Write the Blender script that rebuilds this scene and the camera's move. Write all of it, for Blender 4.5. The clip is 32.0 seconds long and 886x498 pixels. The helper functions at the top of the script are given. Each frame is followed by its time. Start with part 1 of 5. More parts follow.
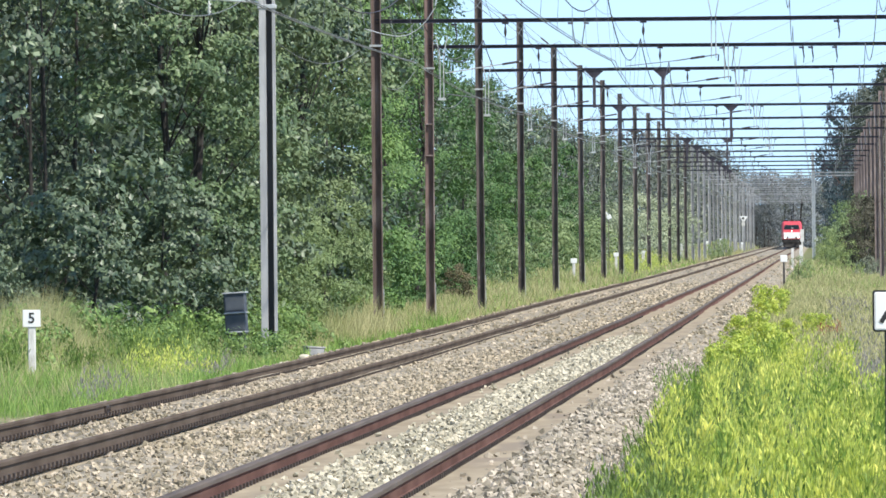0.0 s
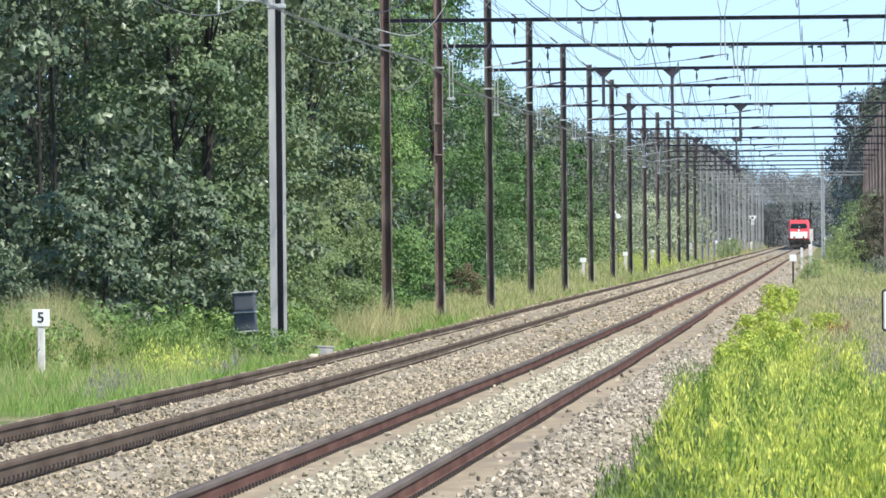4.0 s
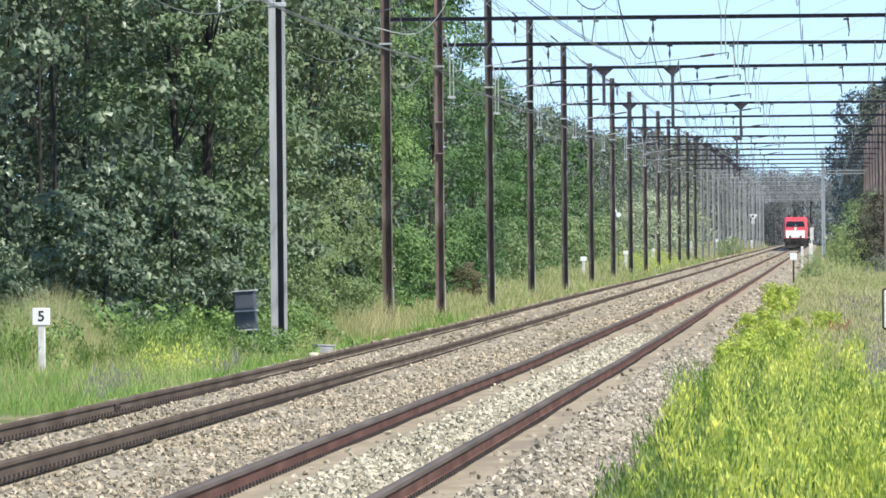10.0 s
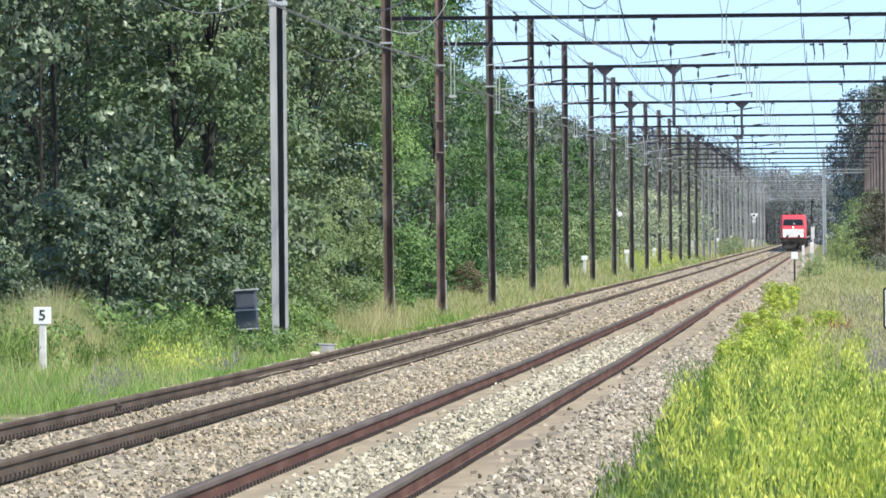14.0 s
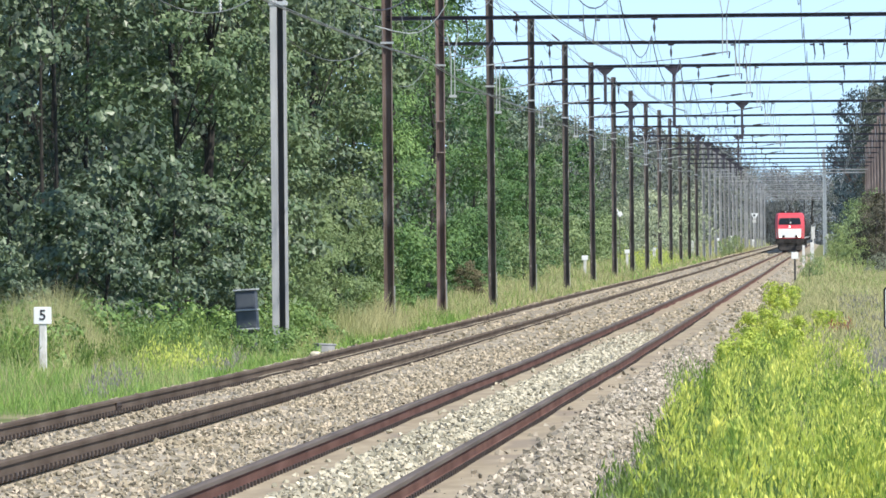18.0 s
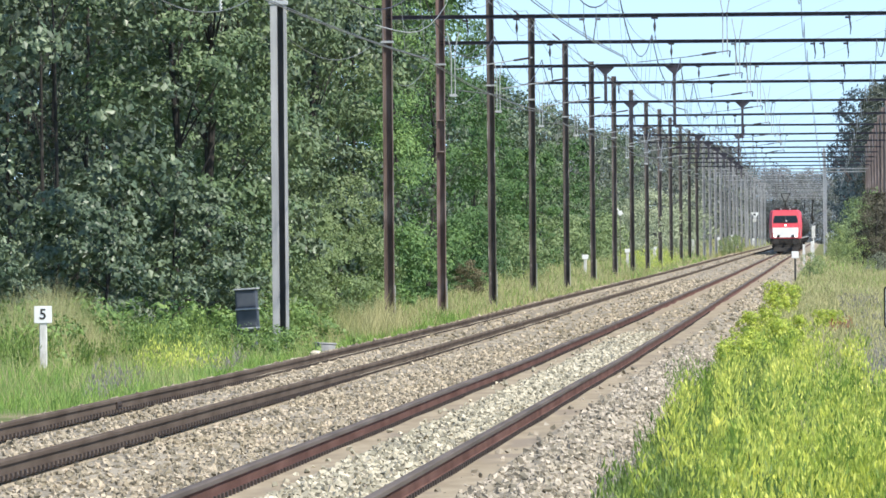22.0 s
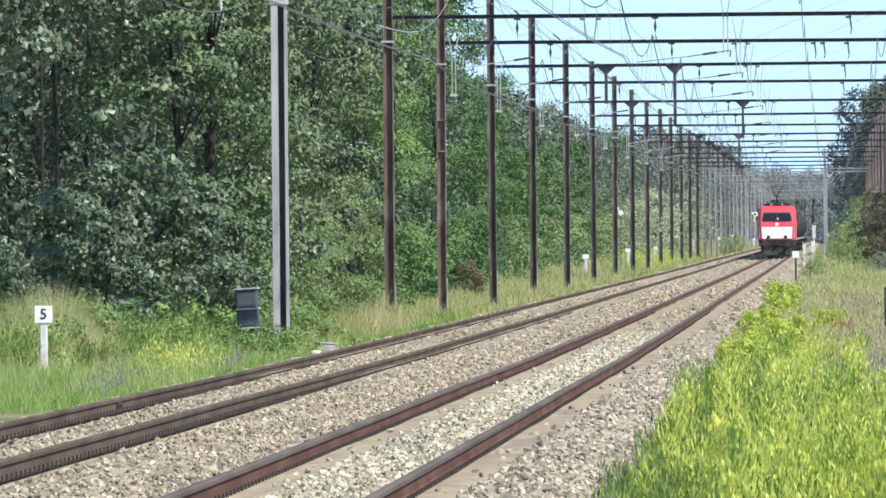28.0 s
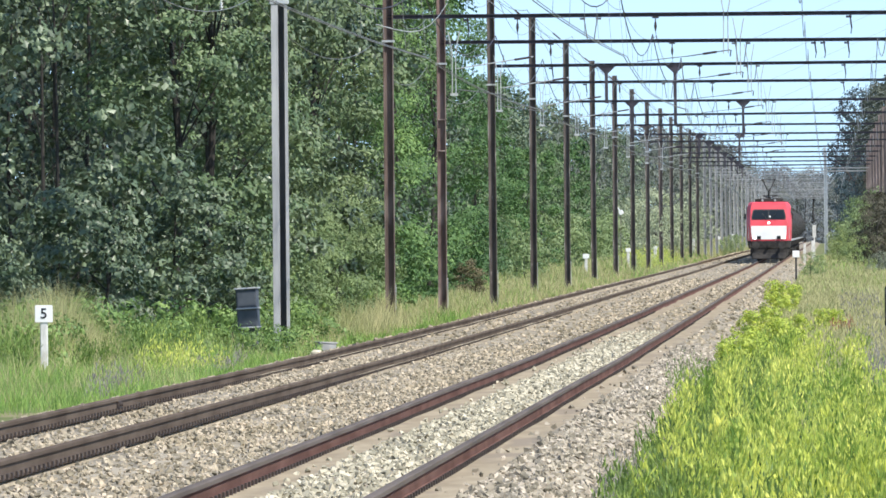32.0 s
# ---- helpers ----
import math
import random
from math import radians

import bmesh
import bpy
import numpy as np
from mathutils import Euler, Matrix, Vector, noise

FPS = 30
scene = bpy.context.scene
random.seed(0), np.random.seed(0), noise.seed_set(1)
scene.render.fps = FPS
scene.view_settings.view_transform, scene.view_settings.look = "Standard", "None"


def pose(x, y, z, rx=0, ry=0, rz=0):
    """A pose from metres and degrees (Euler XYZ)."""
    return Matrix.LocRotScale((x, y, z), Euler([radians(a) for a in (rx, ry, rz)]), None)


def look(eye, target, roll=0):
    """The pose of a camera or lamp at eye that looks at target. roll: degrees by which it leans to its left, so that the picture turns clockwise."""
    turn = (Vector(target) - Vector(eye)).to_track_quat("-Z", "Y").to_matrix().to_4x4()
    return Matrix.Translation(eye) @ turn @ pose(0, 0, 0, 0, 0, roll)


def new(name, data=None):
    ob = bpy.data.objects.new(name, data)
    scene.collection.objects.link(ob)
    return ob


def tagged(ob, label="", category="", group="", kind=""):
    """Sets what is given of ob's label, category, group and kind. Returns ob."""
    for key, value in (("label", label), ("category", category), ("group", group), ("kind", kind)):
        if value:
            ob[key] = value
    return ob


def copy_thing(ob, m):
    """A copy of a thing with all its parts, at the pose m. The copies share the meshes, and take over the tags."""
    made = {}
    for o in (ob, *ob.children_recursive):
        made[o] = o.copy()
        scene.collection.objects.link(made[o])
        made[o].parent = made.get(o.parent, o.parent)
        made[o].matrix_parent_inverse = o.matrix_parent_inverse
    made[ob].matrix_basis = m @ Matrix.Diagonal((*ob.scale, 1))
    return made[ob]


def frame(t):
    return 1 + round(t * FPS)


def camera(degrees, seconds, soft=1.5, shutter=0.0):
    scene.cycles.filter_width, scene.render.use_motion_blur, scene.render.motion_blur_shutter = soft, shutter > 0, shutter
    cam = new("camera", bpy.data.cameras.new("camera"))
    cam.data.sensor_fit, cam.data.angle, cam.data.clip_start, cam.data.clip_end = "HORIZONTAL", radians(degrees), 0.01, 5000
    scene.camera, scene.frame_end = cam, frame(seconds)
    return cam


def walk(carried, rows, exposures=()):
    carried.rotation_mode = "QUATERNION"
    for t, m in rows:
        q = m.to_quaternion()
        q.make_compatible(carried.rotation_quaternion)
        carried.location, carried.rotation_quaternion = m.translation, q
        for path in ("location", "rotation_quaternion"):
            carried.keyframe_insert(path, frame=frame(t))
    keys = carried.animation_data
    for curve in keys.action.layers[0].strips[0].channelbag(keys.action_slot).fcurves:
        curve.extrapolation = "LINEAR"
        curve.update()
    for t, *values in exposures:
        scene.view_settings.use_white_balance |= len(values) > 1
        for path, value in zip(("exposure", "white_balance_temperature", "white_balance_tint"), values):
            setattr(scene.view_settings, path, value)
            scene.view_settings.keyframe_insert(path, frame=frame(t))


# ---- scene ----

# ---------- camera: a long lens on a tripod beside the line, settling in its pan ----------
F = 21500.0                      # focal length in picture widths of 1568
EYE = (0.0, 0.0, 1.79)
cam = camera(math.degrees(2 * math.atan(784.0 / F)), 32.0, 1.65)


def aim(vx, vy, roll=0.5):
    """Camera pose for which the direction of the track (+Y) lies at (vx, vy) in the picture."""
    r = radians(roll)
    dx, dy = vx - 784.0, vy - 441.0
    ux, uy = dx * math.cos(r) - dy * math.sin(r), dx * math.sin(r) + dy * math.cos(r)
    yaw = math.degrees(math.atan(ux / F))
    pitch = math.degrees(math.atan(uy / F))
    return pose(*EYE, 0, 0, yaw) @ pose(0, 0, 0, 90 + pitch) @ pose(0, 0, 0, 0, 0, -roll)


PAN = [(0, -21.5, 8), (0.5, -19, 7.7), (1, -16.5, 7.6), (1.5, -14, 7.6), (2, -12.3, 7.5), (2.5, -10.5, 7.5), (3, -8, 7.5),
       (3.5, -6, 7.3), (5.5, -4.6, 6.2), (7, -4.6, 6), (9, -4.5, 5.2), (10, -4.4, 4.6), (12, -4, 4), (13, -3.2, 3.4),
       (14.5, -2.4, 2.9), (16.5, -2, 2.9), (18, -2, 2.8), (20, -1.8, 2.2), (21, -1.8, 1.4), (23, -1, 1.2), (25.5, -1, 1),
       (28, -0.5, 0.9), (30, -0.1, 0.4), (32, 0, 0)]
walk(cam, [(t, aim(1467 + dx, 430 + dy)) for t, dx, dy in PAN])

# ---------- light ----------
SUN_AZ, SUN_EL = 48.0, 50.0      # degrees to the right of straight behind the camera, and above the horizon
az, el = radians(SUN_AZ), radians(SUN_EL)
to_sun = Vector((math.sin(az) * math.cos(el), -math.cos(az) * math.cos(el), math.sin(el)))
sun = new("sun", bpy.data.lights.new("sun", "SUN"))
sun.data.energy, sun.data.angle, sun.data.color = 4.2, radians(0.55), (1.0, 0.95, 0.86)
sun.matrix_world = look(to_sun * 60, (0, 0, 0))
world = bpy.data.worlds.new("sky")
scene.world = world
world.use_nodes = True
wn = world.node_tree.nodes
sky = wn.new("ShaderNodeTexSky")
sky.sky_type, sky.sun_disc = "NISHITA", False
sky.sun_elevation, sky.sun_rotation = el, math.atan2(to_sun.x, to_sun.y)
sky.air_density, sky.dust_density, sky.ozone_density = 1.0, 0.3, 2.3
sky_co, sky_up = wn.new("ShaderNodeTexCoord"), wn.new("ShaderNodeVectorMath")
sky_up.inputs[1].default_value = (0, 0, 0.13)      # lifts the lookup, so the horizon takes the bluer sky from higher up
world.node_tree.links.new(sky_co.outputs["Generated"], sky_up.inputs[0])
world.node_tree.links.new(sky_up.outputs[0], sky.inputs[0])
world.node_tree.links.new(sky.outputs[0], wn["Background"].inputs[0])
wn["Background"].inputs[1].default_value = 0.152
scene.view_settings.exposure = 0.565


# ---------- materials ----------
def mat(name, a, b, scale=4.0, rough=0.7, metal=0.0, bump=0.0, fine=None, island=0.0, per_object=0.0, stretch=(1, 1, 1), third=None, third_scale=0.6,
        third_edge=(0.55, 0.65), leaf=0.0, hue=0.045, spec=0.5):
    """Two-tone noise material in object space with a coarse stain layer, a fine grain and relief."""
    m = bpy.data.materials.new(name)
    m.use_nodes = True
    n, l = m.node_tree.nodes, m.node_tree.links
    p = n["Principled BSDF"]
    tc, mp = n.new("ShaderNodeTexCoord"), n.new("ShaderNodeMapping")
    mp.inputs["Scale"].default_value = stretch
    l.new(tc.outputs["Object"], mp.inputs[0])
    nz = n.new("ShaderNodeTexNoise")
    nz.inputs["Scale"].default_value, nz.inputs["Detail"].default_value = scale, 6
    l.new(mp.outputs[0], nz.inputs["Vector"])
    ramp = n.new("ShaderNodeValToRGB")
    ramp.color_ramp.elements[0].position, ramp.color_ramp.elements[1].position = 0.35, 0.68
    ramp.color_ramp.elements[0].color, ramp.color_ramp.elements[1].color = (*a, 1), (*b, 1)
    l.new(nz.outputs[0], ramp.inputs[0])
    col = ramp.outputs[0]
    if third:
        n3 = n.new("ShaderNodeTexNoise")
        n3.inputs["Scale"].default_value, n3.inputs["Detail"].default_value = third_scale, 4
        l.new(mp.outputs[0], n3.inputs["Vector"])
        r3 = n.new("ShaderNodeMapRange")
        r3.inputs[1].default_value, r3.inputs[2].default_value = third_edge
        l.new(n3.outputs[0], r3.inputs[0])
        mx = n.new("ShaderNodeMix")
        mx.data_type = "RGBA"
        l.new(r3.outputs[0], mx.inputs[0])
        l.new(col, mx.inputs[6])
        mx.inputs[7].default_value = (*third, 1)
        col = mx.outputs[2]
    for amount, node, out in ((island, "ShaderNodeNewGeometry", "Random Per Island"), (per_object, "ShaderNodeObjectInfo", "Random")):
        if amount:
            src_node = n.new(node)
            mr = n.new("ShaderNodeMapRange")
            mr.inputs[3].default_value, mr.inputs[4].default_value = 1 - amount, 1 + amount
            l.new(src_node.outputs[out], mr.inputs[0])
            hs = n.new("ShaderNodeHueSaturation")
            l.new(mr.outputs[0], hs.inputs["Value"])
            mh = n.new("ShaderNodeMapRange")
            mh.inputs[3].default_value, mh.inputs[4].default_value = 0.5 + amount * hue, 0.5 - amount * hue
            l.new(src_node.outputs[out], mh.inputs[0])
            l.new(mh.outputs[0], hs.inputs["Hue"])
            l.new(col, hs.inputs["Color"])
            col = hs.outputs[0]
    l.new(col, p.inputs["Base Color"])
    p.inputs["Roughness"].default_value, p.inputs["Metallic"].default_value = rough, metal
    p.inputs["Specular IOR Level"].default_value = spec
    if leaf:
        tr = n.new("ShaderNodeBsdfTranslucent")
        l.new(col, tr.inputs[0])
        ms = n.new("ShaderNodeMixShader")
        ms.inputs[0].default_value = leaf
        l.new(p.outputs[0], ms.inputs[1])
        l.new(tr.outputs[0], ms.inputs[2])
        l.new(ms.outputs[0], n["Material Output"].inputs[0])
    if bump:
        nb = n.new("ShaderNodeTexNoise")
        nb.inputs["Scale"].default_value, nb.inputs["Detail"].default_value = fine or scale * 6, 5
        l.new(mp.outputs[0], nb.inputs["Vector"])
        bp = n.new("ShaderNodeBump")
        bp.inputs["Strength"].default_value, bp.inputs["Distance"].default_value = bump, 0.02
        l.new(nb.outputs[0], bp.inputs["Height"])
        l.new(bp.outputs[0], p.inputs["Normal"])
    return m


M_GROUND = mat("soil_and_turf", (0.10, 0.13, 0.03), (0.20, 0.20, 0.07), 0.9, 0.95, bump=0.6, fine=8, third=(0.26, 0.22, 0.12), third_scale=0.25)
M_BALLAST = mat("ballast_bed", (0.17, 0.145, 0.10), (0.35, 0.30, 0.215), 1.6, 0.9, bump=1.0, fine=5, third=(0.35, 0.30, 0.22), third_scale=0.5, third_edge=(0.48, 0.6), stretch=(4, 0.8, 1))
M_SAND = mat("sand_and_dust", (0.27, 0.215, 0.138), (0.385, 0.315, 0.21), 1.2, 0.95, bump=0.3, fine=20, stretch=(3, 0.4, 1), third=(0.25, 0.20, 0.14), third_scale=0.5)
M_STONE = mat("ballast_stone", (0.27, 0.23, 0.165), (0.45, 0.39, 0.285), 7, 0.9, island=0.5, hue=0.02, spec=0.2, third=(0.34, 0.288, 0.20), third_scale=0.45, third_edge=(0.5, 0.62), stretch=(1, 0.3, 1))
M_STONE_GREY = mat("grey_shoulder_stone", (0.26, 0.225, 0.17), (0.45, 0.40, 0.315), 7, 0.9, island=0.5, hue=0.02, spec=0.2)
M_STONE_PALE = mat("pale_ballast_stone", (0.34, 0.31, 0.22), (0.52, 0.48, 0.36), 7, 0.85, island=0.45, hue=0.02)
M_RAIL = mat("rail_steel_brown", (0.088, 0.067, 0.052), (0.148, 0.117, 0.092), 3, 0.85, 0.0, spec=0.04, bump=0.2, fine=60, stretch=(1, 0.15, 1))
M_RAIL_RED = mat("rail_steel_rust", (0.104, 0.056, 0.045), (0.172, 0.097, 0.079), 3, 0.85, 0.0, spec=0.05, bump=0.2, fine=60, stretch=(1, 0.15, 1))
M_RUNNING = mat("worn_rail_head", (0.098, 0.080, 0.067), (0.160, 0.132, 0.112), 5, 0.7, 0.0, spec=0.1, stretch=(1, 0.05, 1))
M_SLEEPER = mat("sleeper_concrete", (0.34, 0.29, 0.21), (0.48, 0.42, 0.31), 2.5, 0.9, bump=0.4, fine=40, per_object=0.1)
M_CLIP = mat("rail_clip", (0.022, 0.016, 0.014), (0.05, 0.036, 0.03), 20, 0.8)
M_RUST = mat("rusty_mast_steel", (0.105, 0.072, 0.062), (0.20, 0.142, 0.125), 2.2, 0.7, 0.1, bump=0.3, fine=30, stretch=(2, 2, 0.5), third=(0.27, 0.215, 0.195),
             third_scale=0.9, third_edge=(0.54, 0.66), per_object=0.2)
M_RUST_DARK = mat("weathered_dark_mast_steel", (0.075, 0.062, 0.056), (0.155, 0.13, 0.118), 2.2, 0.75, 0.1, bump=0.3, fine=30, stretch=(2, 2, 0.5), third=(0.38, 0.35, 0.33),
                  third_scale=1.6, third_edge=(0.60, 0.66), per_object=0.25)
M_RUST_PALE = mat("faded_mast_steel", (0.15, 0.115, 0.105), (0.27, 0.225, 0.21), 2.2, 0.75, 0.05, stretch=(2, 2, 0.5), per_object=0.25)
M_BEAM = mat("dark_beam_steel", (0.03, 0.03, 0.042), (0.065, 0.058, 0.075), 3, 0.7, 0.2)
M_CONCRETE = mat("mast_concrete", (0.27, 0.275, 0.28), (0.42, 0.42, 0.415), 1.5, 0.85, bump=0.3, fine=30, stretch=(3, 3, 0.5))
# dark grey that paints the shade of the concrete mast's recess
M_WEB = mat("shaded_mast_web", (0.07, 0.072, 0.075), (0.13, 0.13, 0.13), 2, 0.85, stretch=(3, 3, 0.5))
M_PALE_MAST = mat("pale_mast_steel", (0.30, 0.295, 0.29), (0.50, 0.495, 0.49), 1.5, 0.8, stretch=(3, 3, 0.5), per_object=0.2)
M_GALV = mat("galvanised_rod", (0.42, 0.44, 0.45), (0.60, 0.61, 0.60), 6, 0.5, 0.4)
M_INSUL = mat("dark_insulator", (0.03, 0.025, 0.028), (0.07, 0.05, 0.05), 8, 0.3)
M_WIRE = mat("weathered_copper_wire", (0.13, 0.14, 0.145), (0.24, 0.25, 0.255), 4, 0.6, 0.4)
M_WHITE = mat("white_sign_paint", (0.74, 0.74, 0.72), (0.82, 0.82, 0.80), 3, 0.5)
M_POST = mat("weathered_white_post", (0.50, 0.49, 0.45), (0.76, 0.75, 0.72), 6, 0.8, bump=0.3, stretch=(2, 2, 0.6))
M_BLACK = mat("black_paint", (0.012, 0.012, 0.013), (0.03, 0.03, 0.03), 5, 0.5)
M_CABINET = mat("slate_grey_cabinet", (0.05, 0.06, 0.075), (0.085, 0.095, 0.11), 3, 0.6, bump=0.1)
M_CABINET_EDGE = mat("pale_cabinet_edge", (0.30, 0.32, 0.34), (0.42, 0.43, 0.44), 5, 0.6)
M_RED = mat("locomotive_red", (0.58, 0.05, 0.068), (0.68, 0.075, 0.095), 0.8, 0.4, third=(0.52, 0.07, 0.08), third_scale=0.5)
M_LOCO_WHITE = mat("locomotive_white", (0.72, 0.72, 0.70), (0.84, 0.83, 0.80), 1.5, 0.45)
M_UNDER = mat("sooty_underframe", (0.015, 0.014, 0.014), (0.05, 0.045, 0.04), 3, 0.85, bump=0.2)
M_TANK = mat("tank_wagon_grey", (0.035, 0.034, 0.034), (0.075, 0.07, 0.066), 0.8, 0.75, spec=0.2, third=(0.05, 0.045, 0.04), third_scale=0.4)
M_BARK = mat("bark", (0.018, 0.016, 0.014), (0.042, 0.037, 0.031), 5, 0.9, bump=0.6, stretch=(2, 2, 0.4))
M_PINE_BARK = mat("pine_bark", (0.07, 0.045, 0.035), (0.15, 0.10, 0.08), 3, 0.9, bump=0.6, stretch=(2, 2, 0.5))
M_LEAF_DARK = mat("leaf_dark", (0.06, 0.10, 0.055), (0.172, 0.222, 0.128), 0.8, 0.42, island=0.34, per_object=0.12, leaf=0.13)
M_LEAF_OLIVE = mat("leaf_olive", (0.092, 0.145, 0.062), (0.205, 0.265, 0.125), 0.8, 0.6, island=0.16, per_object=0.14, leaf=0.2)
M_LEAF_BRIGHT = mat("leaf_bright", (0.048, 0.118, 0.034), (0.122, 0.222, 0.064), 0.8, 0.6, island=0.13, per_object=0.34, leaf=0.2)
# grey-green leaves; on the far trees the grey paints in the haze
M_LEAF_GREY = mat("leaf_grey_and_haze", (0.19, 0.215, 0.15), (0.27, 0.295, 0.22), 0.4, 0.8, spec=0.15, island=0.18, per_object=0.2, leaf=0.25)
M_LEAF_PALE = mat("leaf_pale_green", (0.16, 0.235, 0.085), (0.28, 0.35, 0.16), 0.7, 0.6, island=0.15, per_object=0.16, leaf=0.25)
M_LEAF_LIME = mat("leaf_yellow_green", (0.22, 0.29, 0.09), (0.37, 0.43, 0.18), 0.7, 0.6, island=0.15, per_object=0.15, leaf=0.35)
# slate green with the haze of distance mixed into the leaf colour
M_LEAF_SLATE = mat("leaf_slate_haze", (0.13, 0.15, 0.125), (0.20, 0.22, 0.185), 0.4, 0.8, spec=0.15, island=0.18, per_object=0.2, leaf=0.2)
M_LEAF_MID = mat("leaf_mid_green", (0.074, 0.127, 0.057), (0.178, 0.247, 0.115), 0.8, 0.5, island=0.28, per_object=0.1, leaf=0.17)
M_LEAF_SALLOW = mat("leaf_sallow", (0.28, 0.325, 0.20), (0.42, 0.46, 0.31), 0.5, 0.8, spec=0.2, island=0.2, per_object=0.12, leaf=0.25)
M_LEAF_DEAD = mat("leaf_withered", (0.115, 0.105, 0.055), (0.19, 0.165, 0.09), 0.9, 0.8, island=0.35, leaf=0.2)
M_LEAF_OLD = mat("leaf_brown_olive", (0.055, 0.055, 0.035), (0.125, 0.115, 0.075), 0.9, 0.7, island=0.4, leaf=0.15)
M_NEEDLE_PINE = mat("pine_green_needles", (0.06, 0.075, 0.06), (0.115, 0.13, 0.105), 0.5, 0.85, island=0.2, per_object=0.1, leaf=0.12, spec=0.15)
# spruce needles with the blue of the haze painted into them
M_NEEDLE_BLUE = mat("haze_tinted_needles", (0.05, 0.074, 0.084), (0.085, 0.115, 0.125), 0.5, 0.9, island=0.15, per_object=0.1, leaf=0.1, spec=0.1)
# leaf colour paled towards blue to paint in the haze
M_LEAF_HAZE = mat("leaf_haze_blue", (0.22, 0.24, 0.252), (0.32, 0.34, 0.352), 0.4, 0.8, spec=0.1, island=0.2, per_object=0.15, leaf=0.15)
# dark grey that puts both shade and haze into the leaf colour
M_LEAF_DUSK = mat("leaf_shade_and_haze", (0.085, 0.095, 0.092), (0.135, 0.145, 0.14), 0.4, 0.75, island=0.3, per_object=0.15, leaf=0.12)
# needles coloured dark to put the wood's inner shade into the colour
M_NEEDLE = mat("shade_dark_needles", (0.035, 0.06, 0.035), (0.07, 0.10, 0.06), 0.5, 0.6, island=0.4, per_object=0.1, leaf=0.1)
M_GRASS = mat("meadow_grass", (0.15, 0.29, 0.05), (0.32, 0.46, 0.12), 0.5, 0.6, island=0.4, leaf=0.4, third=(0.48, 0.46, 0.22), third_scale=0.3, third_edge=(0.58, 0.75), stretch=(1, 0.3, 1))
M_DRY = mat("dry_grass", (0.33, 0.33, 0.14), (0.52, 0.48, 0.25), 0.4, 0.7, island=0.3, leaf=0.35, third=(0.22, 0.28, 0.08), third_scale=0.12)
M_WEED = mat("yellow_green_weed", (0.42, 0.525, 0.085), (0.80, 0.81, 0.19), 1.4, 0.6, island=0.36, leaf=0.45, third=(0.22, 0.34, 0.055), third_scale=1.3,
             third_edge=(0.50, 0.60))
M_WEED_DARK = mat("green_weed", (0.10, 0.175, 0.034), (0.21, 0.30, 0.065), 1.1, 0.55, island=0.4, leaf=0.3)
M_BRAMBLE = mat("bramble_leaf", (0.13, 0.23, 0.06), (0.26, 0.37, 0.11), 1.1, 0.55, island=0.35, leaf=0.3)
M_RED_WEED = mat("red_sorrel", (0.24, 0.07, 0.04), (0.42, 0.14, 0.08), 2.0, 0.7, island=0.3, leaf=0.3)
M_GREY_WEED = mat("grey_stalk", (0.18, 0.17, 0.148), (0.29, 0.275, 0.245), 2.0, 0.8, island=0.3, leaf=0.2)
M_GLASS = bpy.data.materials.new("windscreen_glass")
M_GLASS.use_nodes = True
gp = M_GLASS.node_tree.nodes["Principled BSDF"]
gp.inputs["Base Color"].default_value, gp.inputs["Roughness"].default_value = (0.012, 0.016, 0.018, 1), 0.08
M_LAMP = bpy.data.materials.new("headlight_glow")
M_LAMP.use_nodes = True
lp = M_LAMP.node_tree.nodes["Principled BSDF"]
lp.inputs["Base Color"].default_value = (0.9, 0.88, 0.8, 1)
lp.inputs["Emission Color"].default_value, lp.inputs["Emission Strength"].default_value = (1, 0.96, 0.85, 1), 3.0


# ---------- building helpers ----------
rng = np.random.default_rng(7)


def raw_mesh(name, verts, faces, material, smooth=False):
    """A mesh from arrays: verts (n, 3), faces (m, k)."""
    verts, faces = np.asarray(verts, dtype=np.float32), np.asarray(faces, dtype=np.int32)
    me = bpy.data.meshes.new(name)
    m, k = faces.shape
    me.vertices.add(len(verts))
    me.vertices.foreach_set("co", verts.ravel())
    me.loops.add(m * k)
    me.loops.foreach_set("vertex_index", faces.ravel())
    me.polygons.add(m)
    me.polygons.foreach_set("loop_start", np.arange(0, m * k, k, dtype=np.int32))
    me.polygons.foreach_set("use_smooth", np.full(m, smooth))
    me.update(calc_edges=True)
    me.materials.append(material)
    return me


def part(name, data, material=None, parent=None, label="", smooth=False):
    """Links a bmesh or a mesh as one object, under a thing or a part where parent is given."""
    if isinstance(data, bmesh.types.BMesh):
        me = bpy.data.meshes.new(name)
        data.to_mesh(me)
        data.free()
        if smooth:
            me.polygons.foreach_set("use_smooth", [True] * len(me.polygons))
        me.materials.append(material)
        data = me
    ob = new(name, data)
    if parent:
        ob.parent = parent
    if label:
        tagged(ob, label)
    return ob


def box(bm, c, s, bevel=0.0, rot=None):
    """Adds a box with centre c and size s."""
    m = Matrix.Translation(c) @ (rot.to_4x4() if rot else Matrix()) @ Matrix.Diagonal((*s, 1))
    made = bmesh.ops.create_cube(bm, size=1, matrix=m)["verts"]
    if bevel:
        edges = list({e for v in made for e in v.link_edges})
        bmesh.ops.bevel(bm, geom=edges, offset=bevel, segments=1, affect="EDGES")
    return bm


